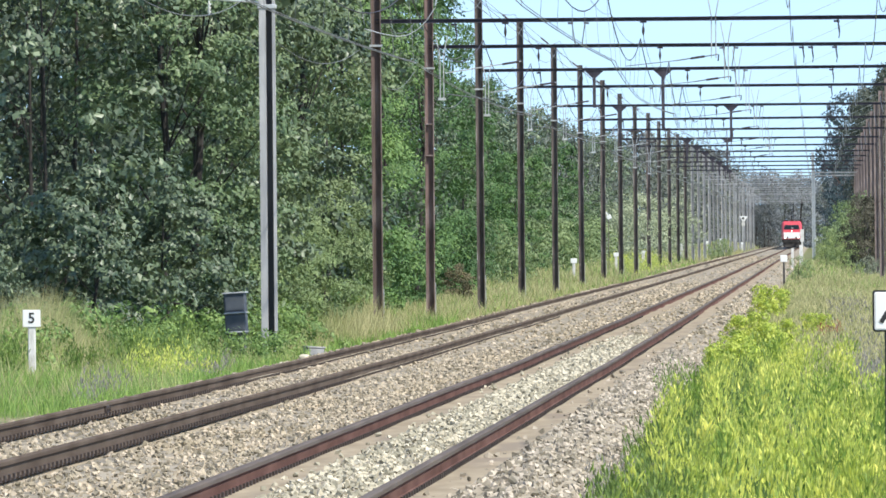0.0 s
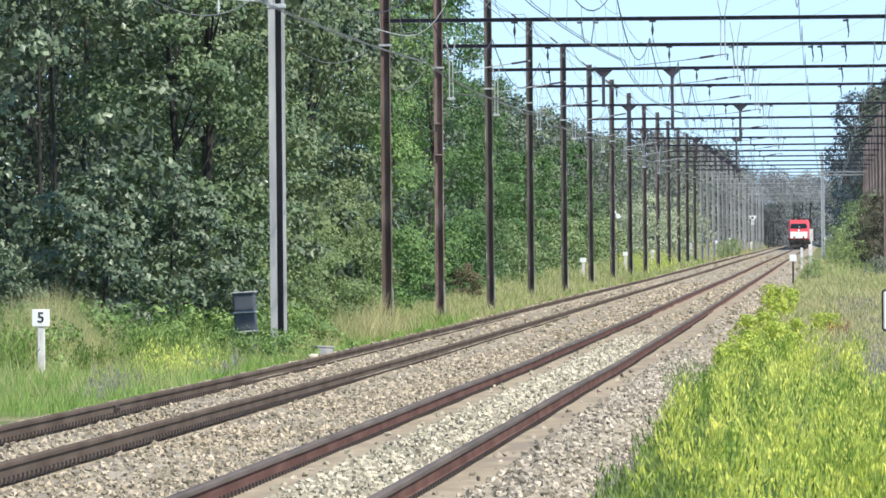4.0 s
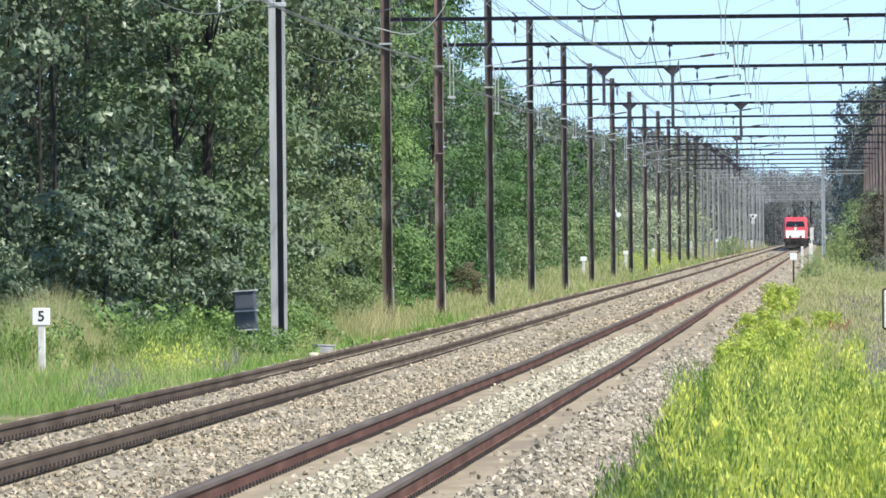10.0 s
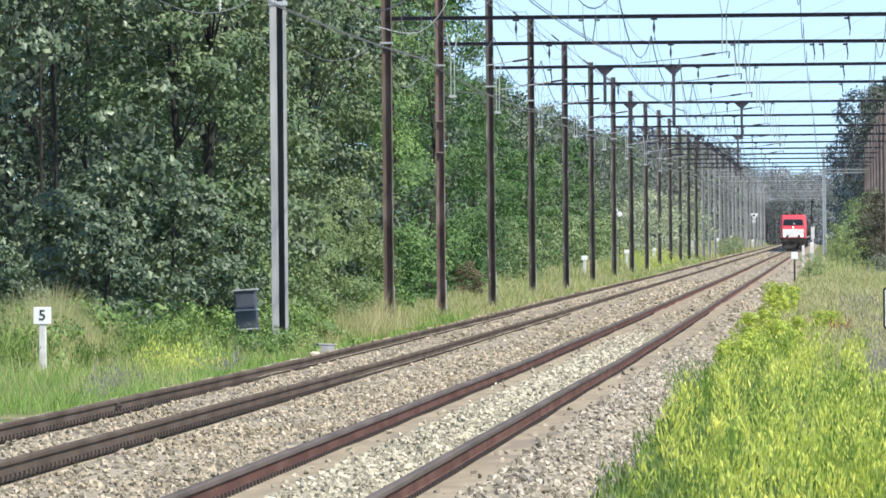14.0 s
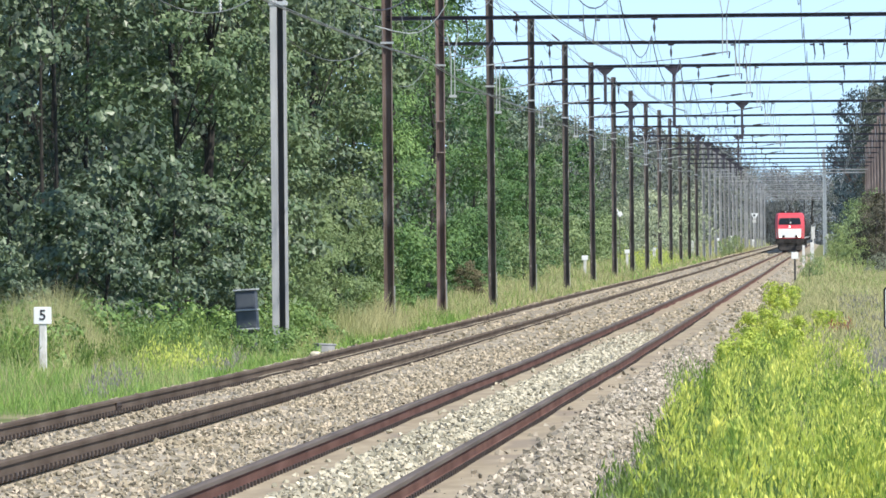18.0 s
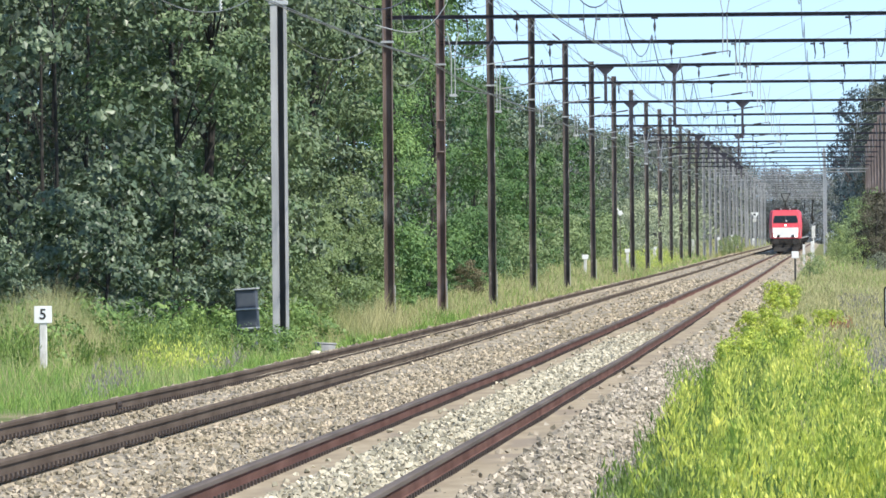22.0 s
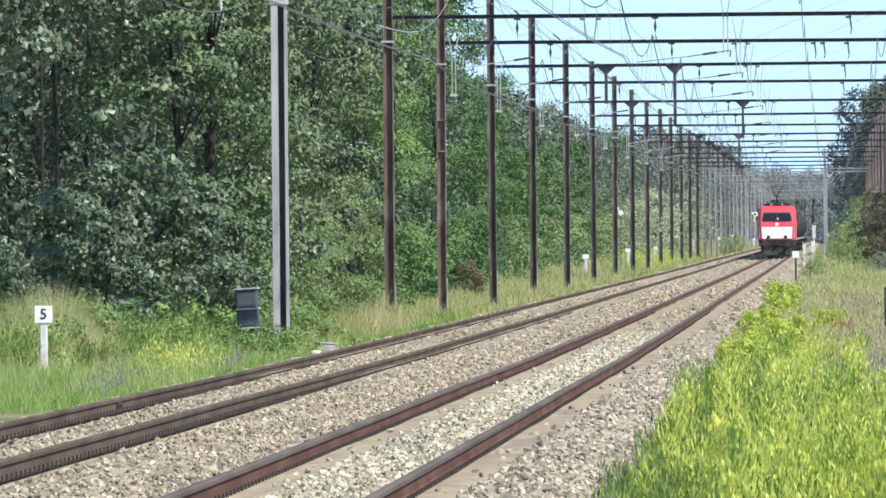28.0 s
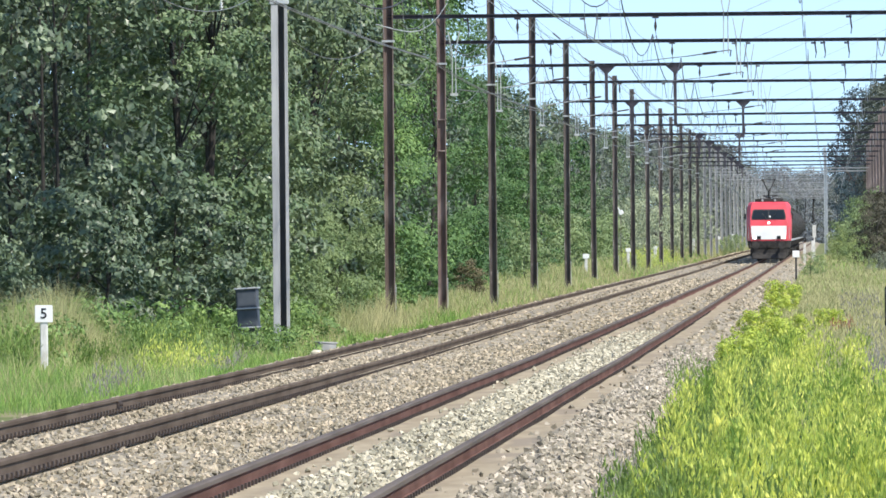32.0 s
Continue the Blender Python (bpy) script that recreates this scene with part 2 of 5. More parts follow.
def rod(bm, a, b, r, seg=8, r2=None):
    """Adds a round bar from a to b."""
    a, b = Vector(a), Vector(b)
    m = Matrix.Translation((a + b) / 2) @ (b - a).to_track_quat("Z", "Y").to_matrix().to_4x4()
    bmesh.ops.create_cone(bm, cap_ends=True, segments=seg, radius1=r, radius2=r if r2 is None else r2, depth=(b - a).length, matrix=m)
    return bm


def B():
    return bmesh.new()


def sweep(path, section, closed=True):
    """Vertices and quads of a section (list of x, z) carried along a path of points."""
    n = len(section)
    verts = [(p[0] + x, p[1], p[2] + z) for p in path for x, z in section]
    faces = []
    for i in range(len(path) - 1):
        for j in range(n if closed else n - 1):
            k = (j + 1) % n
            faces.append((i * n + j, i * n + k, (i + 1) * n + k, (i + 1) * n + j))
    return verts, faces


# the line climbs gently far off
PROFILE = [(-50, 0), (200, 0.0), (300, 0.07), (400, 0.17), (525, 0.28), (640, 0.38), (741, 0.50), (815, 0.60), (1000, 0.80), (1211, 1.03), (1485, 1.31),
           (1700, 1.58), (2000, 1.88), (2600, 2.4), (3200, 2.7), (4600, 2.7)]
PX, PZ = [p[0] for p in PROFILE], [p[1] for p in PROFILE]


def zt(y):
    """Height of the rail heads at the distance y."""
    return np.interp(y, PX, PZ)


LEFT, RIGHT = -7.83, -4.07       # track centre lines
SECTION = [(-900, -0.5), (-40, -0.4), (-14, -0.35), (-10.6, -0.42), (-10.0, -0.40), (-9.3, -0.17), (-8.6, -0.15), (-8.52, -0.2), (-8.36, -0.2), (-8.25, -0.15), (-7.1, -0.15), (-7.02, -0.2), (-6.86, -0.2), (-6.75, -0.15), (-5.9, -0.19), (-5.0, -0.15), (-4.86, -0.158), (-4.42, -0.155), (-4.3, -0.15), (-3.5, -0.15), (-3.36, -0.158), (-2.9, -0.16), (-2.7, -0.16), (-2.4, -0.2),
           (-1.7, -0.50), (-0.8, -0.45), (4.0, -0.42), (9.0, -0.3), (40, -0.3), (900, -0.4)]
BANK_Y, BANK_Z = (420, 520, 600, 800, 1000, 1235, 1600), (0.0, 0.45, 0.62, 0.66, 0.75, 1.05, 1.1)     # the verge rises into a low bank
SX, SZ = [p[0] for p in SECTION], [p[1] for p in SECTION]


def ground_z(x, y):
    bank = np.clip((-10.3 - np.asarray(x)) / 1.2, 0, 1) * np.interp(y, BANK_Y, BANK_Z)
    beside = np.abs(np.abs(np.asarray(x) - LEFT) - 0.7525)      # silt lies higher against the farther rails beyond the joints
    silt = 0.055 * np.clip((np.asarray(y) - 140) / 50.0, 0, 1) * np.clip((0.42 - beside) / 0.2, 0, 1)
    return np.interp(x, SX, SZ) + zt(y) + bank + silt


def xt(y):
    """The line bends very slightly to the right far off."""
    return np.maximum(0.0, np.asarray(y) - 650.0) * 0.00035

# ---------- ground and track bed ----------
GX = [-900, -300, -120, -60, -40, -28, -20, -16, -14, -12.5, -11.4, -10.6, -10.3, -10.0, -9.6, -9.3, -8.6, -8.52, -8.36, -8.25, -7.8, -7.1, -7.02, -6.86, -6.75, -6.3, -5.9, -5.4, -5.0, -4.86, -4.42, -4.3, -3.9, -3.5, -3.36, -2.9, -2.7, -2.4, -2.1, -1.7,
      -1.2, -0.8, 0, 1, 2, 3, 4, 5, 7, 9, 14, 22, 40, 120, 300, 900]
GY = [-300, -60, 0, 60] + list(np.arange(78, 400, 3.0)) + list(np.arange(400, 1300, 12.0)) + list(np.arange(1300, 3400, 60.0)) + [3600, 4000, 4600]
gx, gy = np.meshgrid(GX, GY)
gz = ground_z(gx, gy)
bumps = np.array([noise.noise((x * 0.7, y * 0.11, 3.1)) for x, y in zip(gx.ravel(), gy.ravel())]).reshape(gx.shape)
off_track = np.clip((np.abs(gx + 5.9) - 3.6) / 1.5, 0, 1)
gz = gz + bumps * (0.02 + 0.10 * off_track)
W = len(GX)
idx = np.arange(len(GY) * W).reshape(len(GY), W)
quads = np.stack([idx[:-1, :-1], idx[:-1, 1:], idx[1:, 1:], idx[1:, :-1]], axis=-1).reshape(-1, 4)
gverts = np.stack([gx, gy, gz], axis=-1).reshape(-1, 3)
ground = tagged(new("ground", raw_mesh("ground", gverts, quads, M_GROUND, True)), "rough grassy ground along a straight railway", "ground", kind="structure")
mid = np.array([(GX[i] + GX[i + 1]) / 2 for i in range(W - 1)])
on_bed = np.tile((mid > -9.75) & (mid < -1.75), len(GY) - 1)
ground.data.materials.append(M_BALLAST)
sandy = np.tile(((mid > -4.87) & (mid < -4.40)) | ((mid > -3.37) & (mid < -2.85)) | ((mid > -8.53) & (mid < -8.2)) | ((mid > -7.03) & (mid < -6.7)), len(GY) - 1)
ground.data.materials.append(M_SAND)
ground.data.polygons.foreach_set("material_index", on_bed.astype(np.int32) + (on_bed & sandy))


# ---------- ballast stones ----------
def stones(name, n, x0, x1, y0, y1, size, material, label, keep=None, lift=0.0):
    """Loose angular stones, n of them, spread over a strip."""
    x = rng.uniform(x0, x1, n)
    y = y0 + (y1 - y0) * rng.uniform(0, 1, n) ** 1.25
    if keep is not None:
        ok = keep(x, y)
        x, y = x[ok], y[ok]
    n = len(x)
    z = ground_z(x, y) + lift + rng.uniform(-0.022, 0.022, n)
    base = np.array([(i, j, k) for k in (-1, 1) for j in (-1, 1) for i in (-1, 1)], dtype=float) * 0.68
    quad = np.array([(0, 2, 3, 1), (4, 5, 7, 6), (0, 1, 5, 4), (2, 6, 7, 3), (0, 4, 6, 2), (1, 3, 7, 5)])
    s = size * rng.uniform(0.55, 1.25, n) * (1 + (y - y0) / 600.0)
    v = base[None] + rng.uniform(-0.36, 0.36, (n, 8, 3))
    v *= (s[:, None] * rng.uniform(0.6, 1.2, (n, 3)))[:, None, :]
    for p, q in ((0, 1), (1, 2), (0, 2)):
        a = rng.uniform(0, math.tau, n) if p == 0 and q == 1 else rng.normal(0, 0.7, n)
        ca, sa = np.cos(a)[:, None], np.sin(a)[:, None]
        vp, vq = v[..., p].copy(), v[..., q].copy()
        v[..., p], v[..., q] = vp * ca - vq * sa, vp * sa + vq * ca
    v += np.stack([x, y, z], 1)[:, None, :]
    f = (quad[None] + 8 * np.arange(n)[:, None, None]).reshape(-1, 4)
    return tagged(new(name, raw_mesh(name, v.reshape(-1, 3), f, material)), label, "ballast", kind="stuff")


RAILS = [LEFT - 0.7525, LEFT + 0.7525, RIGHT - 0.7525, RIGHT + 0.7525]


def off_rails(x, y):
    ok = np.ones(len(x), bool)
    for i, r in enumerate(RAILS):
        ok &= (x < r - 0.12) | (x > r + 0.2)
        if i < 2:                # a thin dusting of stones beside the rails of the farther track
            ok &= ~((x > r) & (x < r + 0.36) & (rng.uniform(0, 1, len(x)) > 0.35))
        if i >= 2:               # sleeper ends lie bare beside the rails of the nearer track
            ok &= ~((x > r) & (x < r + 0.46) & (rng.uniform(0, 1, len(x)) > 0.04))
    return ok


stones("ballast_stone", 27000, -9.7, -5.0, 82, 230, 0.025, M_STONE, "tan angular crushed stone between the tracks", off_rails)
stones("ballast_stone", 12500, -3.2, -1.6, 80, 230, 0.030, M_STONE_GREY, "grey-tan crushed stone on the track shoulder", off_rails)
stones("ballast_stone", 11000, RIGHT - 0.65, RIGHT + 0.65, 80, 260, 0.027, M_STONE_PALE, "fresh pale crushed stone between the rails", off_rails, 0.01)
stones("ballast_stone", 9000, -9.7, -1.7, 230, 560, 0.042, M_STONE, "tan crushed stone along the line", off_rails)
stones("ballast_stone", 3000, -9.6, -1.8, 560, 1250, 0.045, M_STONE, "tan crushed stone far along the line", off_rails)


# ---------- the two tracks ----------
HEAD = [(-0.036, -0.045), (-0.036, -0.012), (-0.028, -0.002), (0.0, 0.0), (0.028, -0.002), (0.036, -0.012), (0.036, -0.045)]
BODY = [(-0.075, -0.172), (-0.075, -0.160), (-0.018, -0.140), (-0.016, -0.052), (-0.034, -0.043), (0.034, -0.043), (0.016, -0.052), (0.018, -0.140), (0.075, -0.160),
        (0.075, -0.172)]
LINE_Y = list(np.arange(-80, 420, 4.0)) + list(np.arange(420, 1400, 20.0)) + list(np.arange(1400, 2300, 100.0))


def wobble(y, k):
    """Small sags and kinks of a rail in use."""
    return 0.005 * noise.noise((y * 0.035, k * 5.0, 0)), 0.010 * noise.noise((y * 0.03, k * 3.0, 7))


def railway_track(cx, material, head, label, proud):
    th = tagged(new("railway_track"), label, "railway track", "tracks of the line", "structure")
    for k in (-1, 1):
        path = []
        for y in LINE_Y:
            wx, wz = wobble(y, cx)
            path.append((cx + k * 0.7525 + wx + float(xt(y)), y, float(zt(y)) + wz))
        v, f = sweep(path, BODY)
        rail = part("rail", raw_mesh("rail", v, f, material), None, th)
        v, f = sweep(path, HEAD)
        part("rail_head", raw_mesh("rail_head", v, f, head), None, rail, "worn shiny running surface")
    # fastenings beside the rail feet
    boxes_v, boxes_f = [], []
    cube = np.array([(x, y, z) for z in (-1, 1) for y in (-1, 1) for x in (-1, 1)]) * 0.5
    cf = np.array([(0, 1, 3, 2), (4, 6, 7, 5), (0, 4, 5, 1), (2, 3, 7, 6), (0, 2, 6, 4), (1, 5, 7, 3)])
    ys = np.arange(80.2, 330, 0.6)
    for y in ys:
        for k in (-1, 1):
            for s in (-1, 1):
                wx, wz = wobble(y, cx)
                c = np.array((cx + k * 0.7525 + wx + s * 0.09, y, float(zt(y)) + wz - 0.142))
                boxes_f.append(cf + 8 * len(boxes_v))
                boxes_v.append(cube * np.array((0.02, 0.14, 0.055)) + c)
    tagged(part("fastening", raw_mesh("fastening", np.concatenate(boxes_v), np.concatenate(boxes_f), M_CLIP), None, th), "dark steel rail clips", kind="stuff")
    for k in (-1, 1):            # bolted joints
        for y in (146.0,) if cx < -6 and k < 0 else ():
            wx, wz = wobble(y, cx)
            bm = box(B(), (cx + k * 0.7525 + wx + 0.03, y, float(zt(y)) + wz - 0.09), (0.03, 0.7, 0.09), 0.008)
            for i in range(4):
                rod(bm, (cx + k * 0.7525 + wx + 0.04, y - 0.25 + i * 0.17, float(zt(y)) + wz - 0.09), (cx + k * 0.7525 + wx + 0.06, y - 0.25 + i * 0.17, float(zt(y)) + wz - 0.09), 0.018, 6)
            part("fishplate", bm, M_CLIP, th, "dark bolted rail joint")
    # concrete sleepers, each a piece of the track
    sv = []
    for x in (-1.28, -0.42, 0.42, 1.28):
        top = 0.0 if abs(x) > 1 else -0.02
        sv += [(x, -0.15, -0.2), (x, 0.15, -0.2), (x, 0.11, top), (x, -0.11, top)]
    sf = [(i * 4 + j, i * 4 + (j + 1) % 4, i * 4 + 4 + (j + 1) % 4, i * 4 + 4 + j) for i in range(3) for j in range(4)] + [(3, 2, 1, 0), (12, 13, 14, 15)]
    block = raw_mesh("sleeper", sv, sf, M_SLEEPER)
    rest_v, rest_f = [], []
    for i, y in enumerate(list(np.arange(80.2, 560, 0.6)) + list(np.arange(79.6, -80, -0.6))):
        z = float(zt(y)) - 0.166 + proud
        if i < 150:
            s = part("sleeper", block, None, th)
            s.location = (cx, y, z)
        else:
            rest_f.append(np.array(sf) + 16 * len(rest_v))
            rest_v.append(np.array(sv) + np.array((cx, y, z)))
    tagged(part("sleeper", raw_mesh("far_sleepers", np.concatenate(rest_v), np.concatenate(rest_f), M_SLEEPER), None, th), kind="stuff")
    return th


railway_track(LEFT, M_RAIL, M_RAIL, "straight track with brown rails on tan ballast", -0.02)
railway_track(RIGHT, M_RAIL_RED, M_RUNNING, "straight track with rust-red rails on pale ballast", -0.004)

# ---------- overhead line: portals ----------
MAST_X, WIDE_X, NARROW_X = -10.5, 3.5, -0.3
BEAM_Z, TOP_Z = 7.3, 9.75
STATIONS = [290.5, 330, 380, 432, 488, 543, 598, 652, 706, 760] + [814 + 54 * i for i in range(11)] + [1408 + 61 * i + 9 * (i % 3) for i in range(11)]


def prism(bm, outline, z0, z1):
    """An upright bar with the given outline in plan."""
    lo, hi = ([bm.verts.new((px, py, z)) for px, py in outline] for z in (z0, z1))
    n = len(outline)
    for i in range(n):
        bm.faces.new((lo[i], lo[(i + 1) % n], hi[(i + 1) % n], hi[i]))
    bm.faces.new(lo[::-1]), bm.faces.new(hi)
    return bm


def h_beam(bm, x, z0, z1, w=0.24, d=0.26, t=0.022, web=0.014):
    """A rolled H-section mast: flanges along the line, web across it."""
    a, b, c, e = w / 2, w / 2 - t, d / 2, web / 2
    return prism(bm, [(x - a, -c), (x - b, -c), (x - b, -e), (x + b, -e), (x + b, -c), (x + a, -c), (x + a, c), (x + b, c), (x + b, e), (x - b, e), (x - b, c), (x - a, c)], z0, z1)


def insulator(parent, x, z, length=0.42):
    """A bracket under the beam with a slim insulator and its tail."""
    bm = box(B(), (x, 0, z - 0.02), (0.16, 0.07, 0.04))
    rod(bm, (x, 0, z), (x, 0, z - 0.12), 0.016, 6)
    rod(bm, (x, 0, z - 0.12), (x, 0, z - 0.22), 0.02, 8, 0.036)
    rod(bm, (x, 0, z - 0.22), (x, 0, z - 0.34), 0.036, 8, 0.016)
    rod(bm, (x, 0, z - 0.34), (x + 0.02, 0, z - 0.34 - length * 0.6), 0.008, 5)
    return part("insulator", bm, M_INSUL, parent)


def hairpin(parent, x, side):
    """Pale pair of rods that hold the registration arm of one track."""
    bm = B()
    if side > 0:
        for s in (-1, 1):
            rod(bm, (x + s * 0.14, 0, BEAM_Z - 0.36), (x + s * 0.04, 0, BEAM_Z - 0.85), 0.013, 6)
            rod(bm, (x + s * 0.04, 0, BEAM_Z - 0.85), (x + s * 0.045, 0, BEAM_Z - 1.85), 0.013, 6)
        box(bm, (x, 0, BEAM_Z - 1.87), (0.18, 0.06, 0.06))
        part("hanger_rod", bm, M_GALV, parent, "pale galvanised hanger rods")
        arm = rod(B(), (x + 0.08, 0, BEAM_Z - 1.25), (x + 1.9, 0, BEAM_Z - 0.98), 0.014, 6)
        part("registration_arm", arm, M_GALV, parent)
        part("steady_arm", rod(B(), (x + 0.1, 0, BEAM_Z - 1.75), (x + 1.25, 0, BEAM_Z - 1.9), 0.012, 6), M_WIRE, parent)
        part("insulator", rod(B(), (x + 1.45, 0, BEAM_Z - 1.05), (x + 1.85, 0, BEAM_Z - 0.99), 0.026, 8), M_INSUL, parent)
        return
    for s in (-1, 1):
        rod(bm, (x + s * 0.15, 0, BEAM_Z + 0.6), (x + s * 0.05, 0, BEAM_Z + 0.05), 0.014, 6)
        rod(bm, (x + s * 0.05, 0, BEAM_Z + 0.05), (x + s * 0.055, 0, BEAM_Z - 0.95), 0.014, 6)
    part("hanger_rod", bm, M_GALV, parent, "pale galvanised hanger rods")
    bm = rod(B(), (x + 0.1, 0, BEAM_Z - 0.86), (x - 0.9, 0, BEAM_Z - 1.0), 0.014, 6)
    rod(bm, (x - 0.9, 0, BEAM_Z - 1.0), (x - 2.1, 0, BEAM_Z - 1.12), 0.010, 6)
    part("registration_arm", bm, M_WIRE, parent)
    part("insulator", rod(B(), (x - 0.22, 0, BEAM_Z - 0.905), (x - 0.55, 0, BEAM_Z - 0.95), 0.028, 8), M_INSUL, parent)
    bm = rod(B(), (x + 0.12, 0, BEAM_Z - 0.86), (x + 0.10, 0, BEAM_Z - 1.02), 0.016, 6)
    part("clamp", bm, M_BEAM, parent)


def vee_hanger(parent, x):
    """Two slanting dark hanger links under the beam, with their brackets."""
    for s in (-1, 1):
        bm = rod(B(), (x + s * 0.16, 0, BEAM_Z - 0.05), (x + s * 0.08, 0, BEAM_Z - 0.6), 0.014, 6)
        box(bm, (x + s * 0.19, 0, BEAM_Z - 0.085), (0.13, 0.06, 0.05))
        part("hanger_link", bm, M_WIRE, parent)


def drop_post(parent, x, length, gusset=0.32):
    """Dark post under the beam with a triangular gusset."""
    bm = B()
    box(bm, (x, 0, BEAM_Z - length / 2), (0.10, 0.08, length))
    for s in (-1, 1):
        a, b, c = (x, BEAM_Z - 0.02), (x + s * gusset, BEAM_Z - 0.02), (x, BEAM_Z - gusset)
        front = [bm.verts.new((p[0], -0.03, p[1])) for p in (a, b, c)]
        back = [bm.verts.new((p[0], 0.03, p[1])) for p in (a, b, c)]
        bm.faces.new(front), bm.faces.new(back[::-1])
        for i in range(3):
            bm.faces.new((front[i], back[i], back[(i + 1) % 3], front[(i + 1) % 3]))
    bmesh.ops.recalc_face_normals(bm, faces=bm.faces)
    return part("drop_post", bm, M_BEAM, parent)


def catenary_portal(right, concrete=False, drops=(), pins=True, extra=0, left_pin=True, steel=None, mast=None):
    label = "concrete-masted overhead line portal" if concrete else "rust-brown steel overhead line portal across the tracks"
    th = tagged(new("catenary_portal"), label, "line portal", "overhead line portals")
    ml = M_CONCRETE if concrete else steel or mast or M_RUST
    if concrete:
        bm = B()
        x = MAST_X
        prism(bm, [(x - 0.15, -0.15), (x - 0.02, -0.15), (x - 0.02, 0.10), (x + 0.10, 0.10), (x + 0.10, -0.15), (x + 0.15, -0.15), (x + 0.15, 0.15), (x - 0.15, 0.15)], -0.7, 10.5)
        m = part("mast", bm, ml, th, "pale concrete mast with a recessed web")
        part("web_panel", box(B(), (x + 0.04, 0.085, 4.9), (0.116, 0.02, 11.1)), M_WEB, m, "recessed web, coloured dark for its shade")
        bm = box(B(), (MAST_X, 0, 6.44), (0.36, 0.34, 0.08), 0.01)
        part("clamp", bm, M_GALV, m)
        part("bracket_arm", rod(B(), (MAST_X - 0.1, 0, 6.52), (MAST_X - 1.35, 0, 6.62), 0.025, 6), M_GALV, th)
        for x, z in ((MAST_X - 1.1, 6.56),):
            bm = rod(B(), (x, 0, z), (x, 0, z - 0.26), 0.015, 6)
            for i in range(3):
                rod(bm, (x, 0, z - 0.05 - i * 0.07), (x, 0, z - 0.09 - i * 0.07), 0.04, 8, 0.025)
            part("insulator", bm, M_WHITE, th, "white porcelain insulator")
    else:
        m = part("mast", h_beam(B(), MAST_X, -0.7, TOP_Z), ml, th)
        bm = box(B(), (MAST_X, 0, 6.72), (0.30, 0.29, 0.05))
        part("clamp", bm, M_GALV, m, "pale clamp ring")
        for z in (5.2, 4.35) if extra < 0 else ():
            part("band", box(B(), (MAST_X, 0, z), (0.27, 0.26, 0.03), 0.004), M_RUST_PALE, m, "faded steel band")
        bm = rod(B(), (MAST_X + 0.14, -0.08, -0.3), (MAST_X + 0.14, -0.08, 0.9), 0.010, 6)
        part("earth_cable", bm, M_GALV, m)
    if not concrete or right > 0:
        bm = h_beam(B(), right, -0.7, TOP_Z)
        m = part("mast", bm, M_RUST_PALE if right > 0 else M_GALV, th)
    bm = B()
    w = right - MAST_X
    cx = (right + MAST_X) / 2
    h_beam(bm, 0, -w / 2, w / 2, 0.10, 0.10, 0.018, 0.012)
    bmesh.ops.transform(bm, matrix=pose(cx, 0, BEAM_Z, 0, 90, 0), verts=bm.verts)
    part("beam", bm, steel or M_BEAM, th)
    for x in ((-7.4, -4.1) if right > 0 else (-7.6, -4.1)):
        insulator(th, x + extra * 0.12, BEAM_Z - 0.05, 0.36)
    if right > 0:
        vee_hanger(th, -2.35 if extra else -5.65)
        part("stay_wire", rod(B(), (-2.0, 0, BEAM_Z + 0.05), (right - 0.1, 0, TOP_Z - 0.1), 0.006, 4), M_GALV, th, "pale stay wire to the mast's head")
        stay = part("stay_wire", rod(B(), (MAST_X + 0.1, 0, TOP_Z - 0.15), (-7.7, 0, BEAM_Z + 0.05), 0.008, 4), M_WIRE, th)
        part("insulator", rod(B(), (-9.75, 0, TOP_Z - 0.70), (-9.5, 0, TOP_Z - 0.91), 0.028, 8), M_INSUL, stay)
        for x in (-8.6, 0.55) if extra > -1 else (-0.35, -0.1, 0.55):
            bm = rod(B(), (x, 0, BEAM_Z - 0.05), (x + 0.04, 0, BEAM_Z - 0.36), 0.02, 6)
            rod(bm, (x + 0.04, 0, BEAM_Z - 0.36), (x + 0.02, 0, BEAM_Z - 0.5), 0.012, 6)
            box(bm, (x - 0.03, 0, BEAM_Z - 0.09), (0.14, 0.06, 0.05))
            part("stay_rod", bm, M_BEAM, th)
    if pins:
        if left_pin:
            hairpin(th, -8.93, 1)
        hairpin(th, -2.42, -1)
    for x, ln in drops:
        drop_post(th, x, ln)
    return th


def swan_neck(parent):
    """Pale bowed arm that holds the wire of the farther track."""
    pts = [(-8.65, 6.0), (-8.3, 5.9), (-8.03, 5.85), (-7.83, 5.87), (-7.63, 5.98), (-7.46, 6.15), (-7.29, 6.4)]
    bm = B()
    for (x0, z0), (x1, z1) in zip(pts, pts[1:]):
        rod(bm, (x0, 0, z0), (x1, 0, z1), 0.009, 6)
    part("swan_neck_arm", bm, M_GALV, parent, "pale bowed registration arm")
    part("hanger_rod", rod(B(), (-7.29, 0, 6.43), (-7.2, 0, BEAM_Z), 0.013, 6), M_GALV, parent)
    part("hanger_rod", rod(B(), (-8.65, 0, 6.1), (-8.85, 0, BEAM_Z), 0.006, 6), M_WIRE, parent)


first = catenary_portal(WIDE_X, concrete=True, pins=False)
swan_neck(first)
first.location = (0.08, 231, float(zt(231)))
bare = catenary_portal(WIDE_X, pins=False, drops=((-6.9, 1.0),), mast=M_RUST_DARK)
D = dict(mast=M_RUST_DARK)
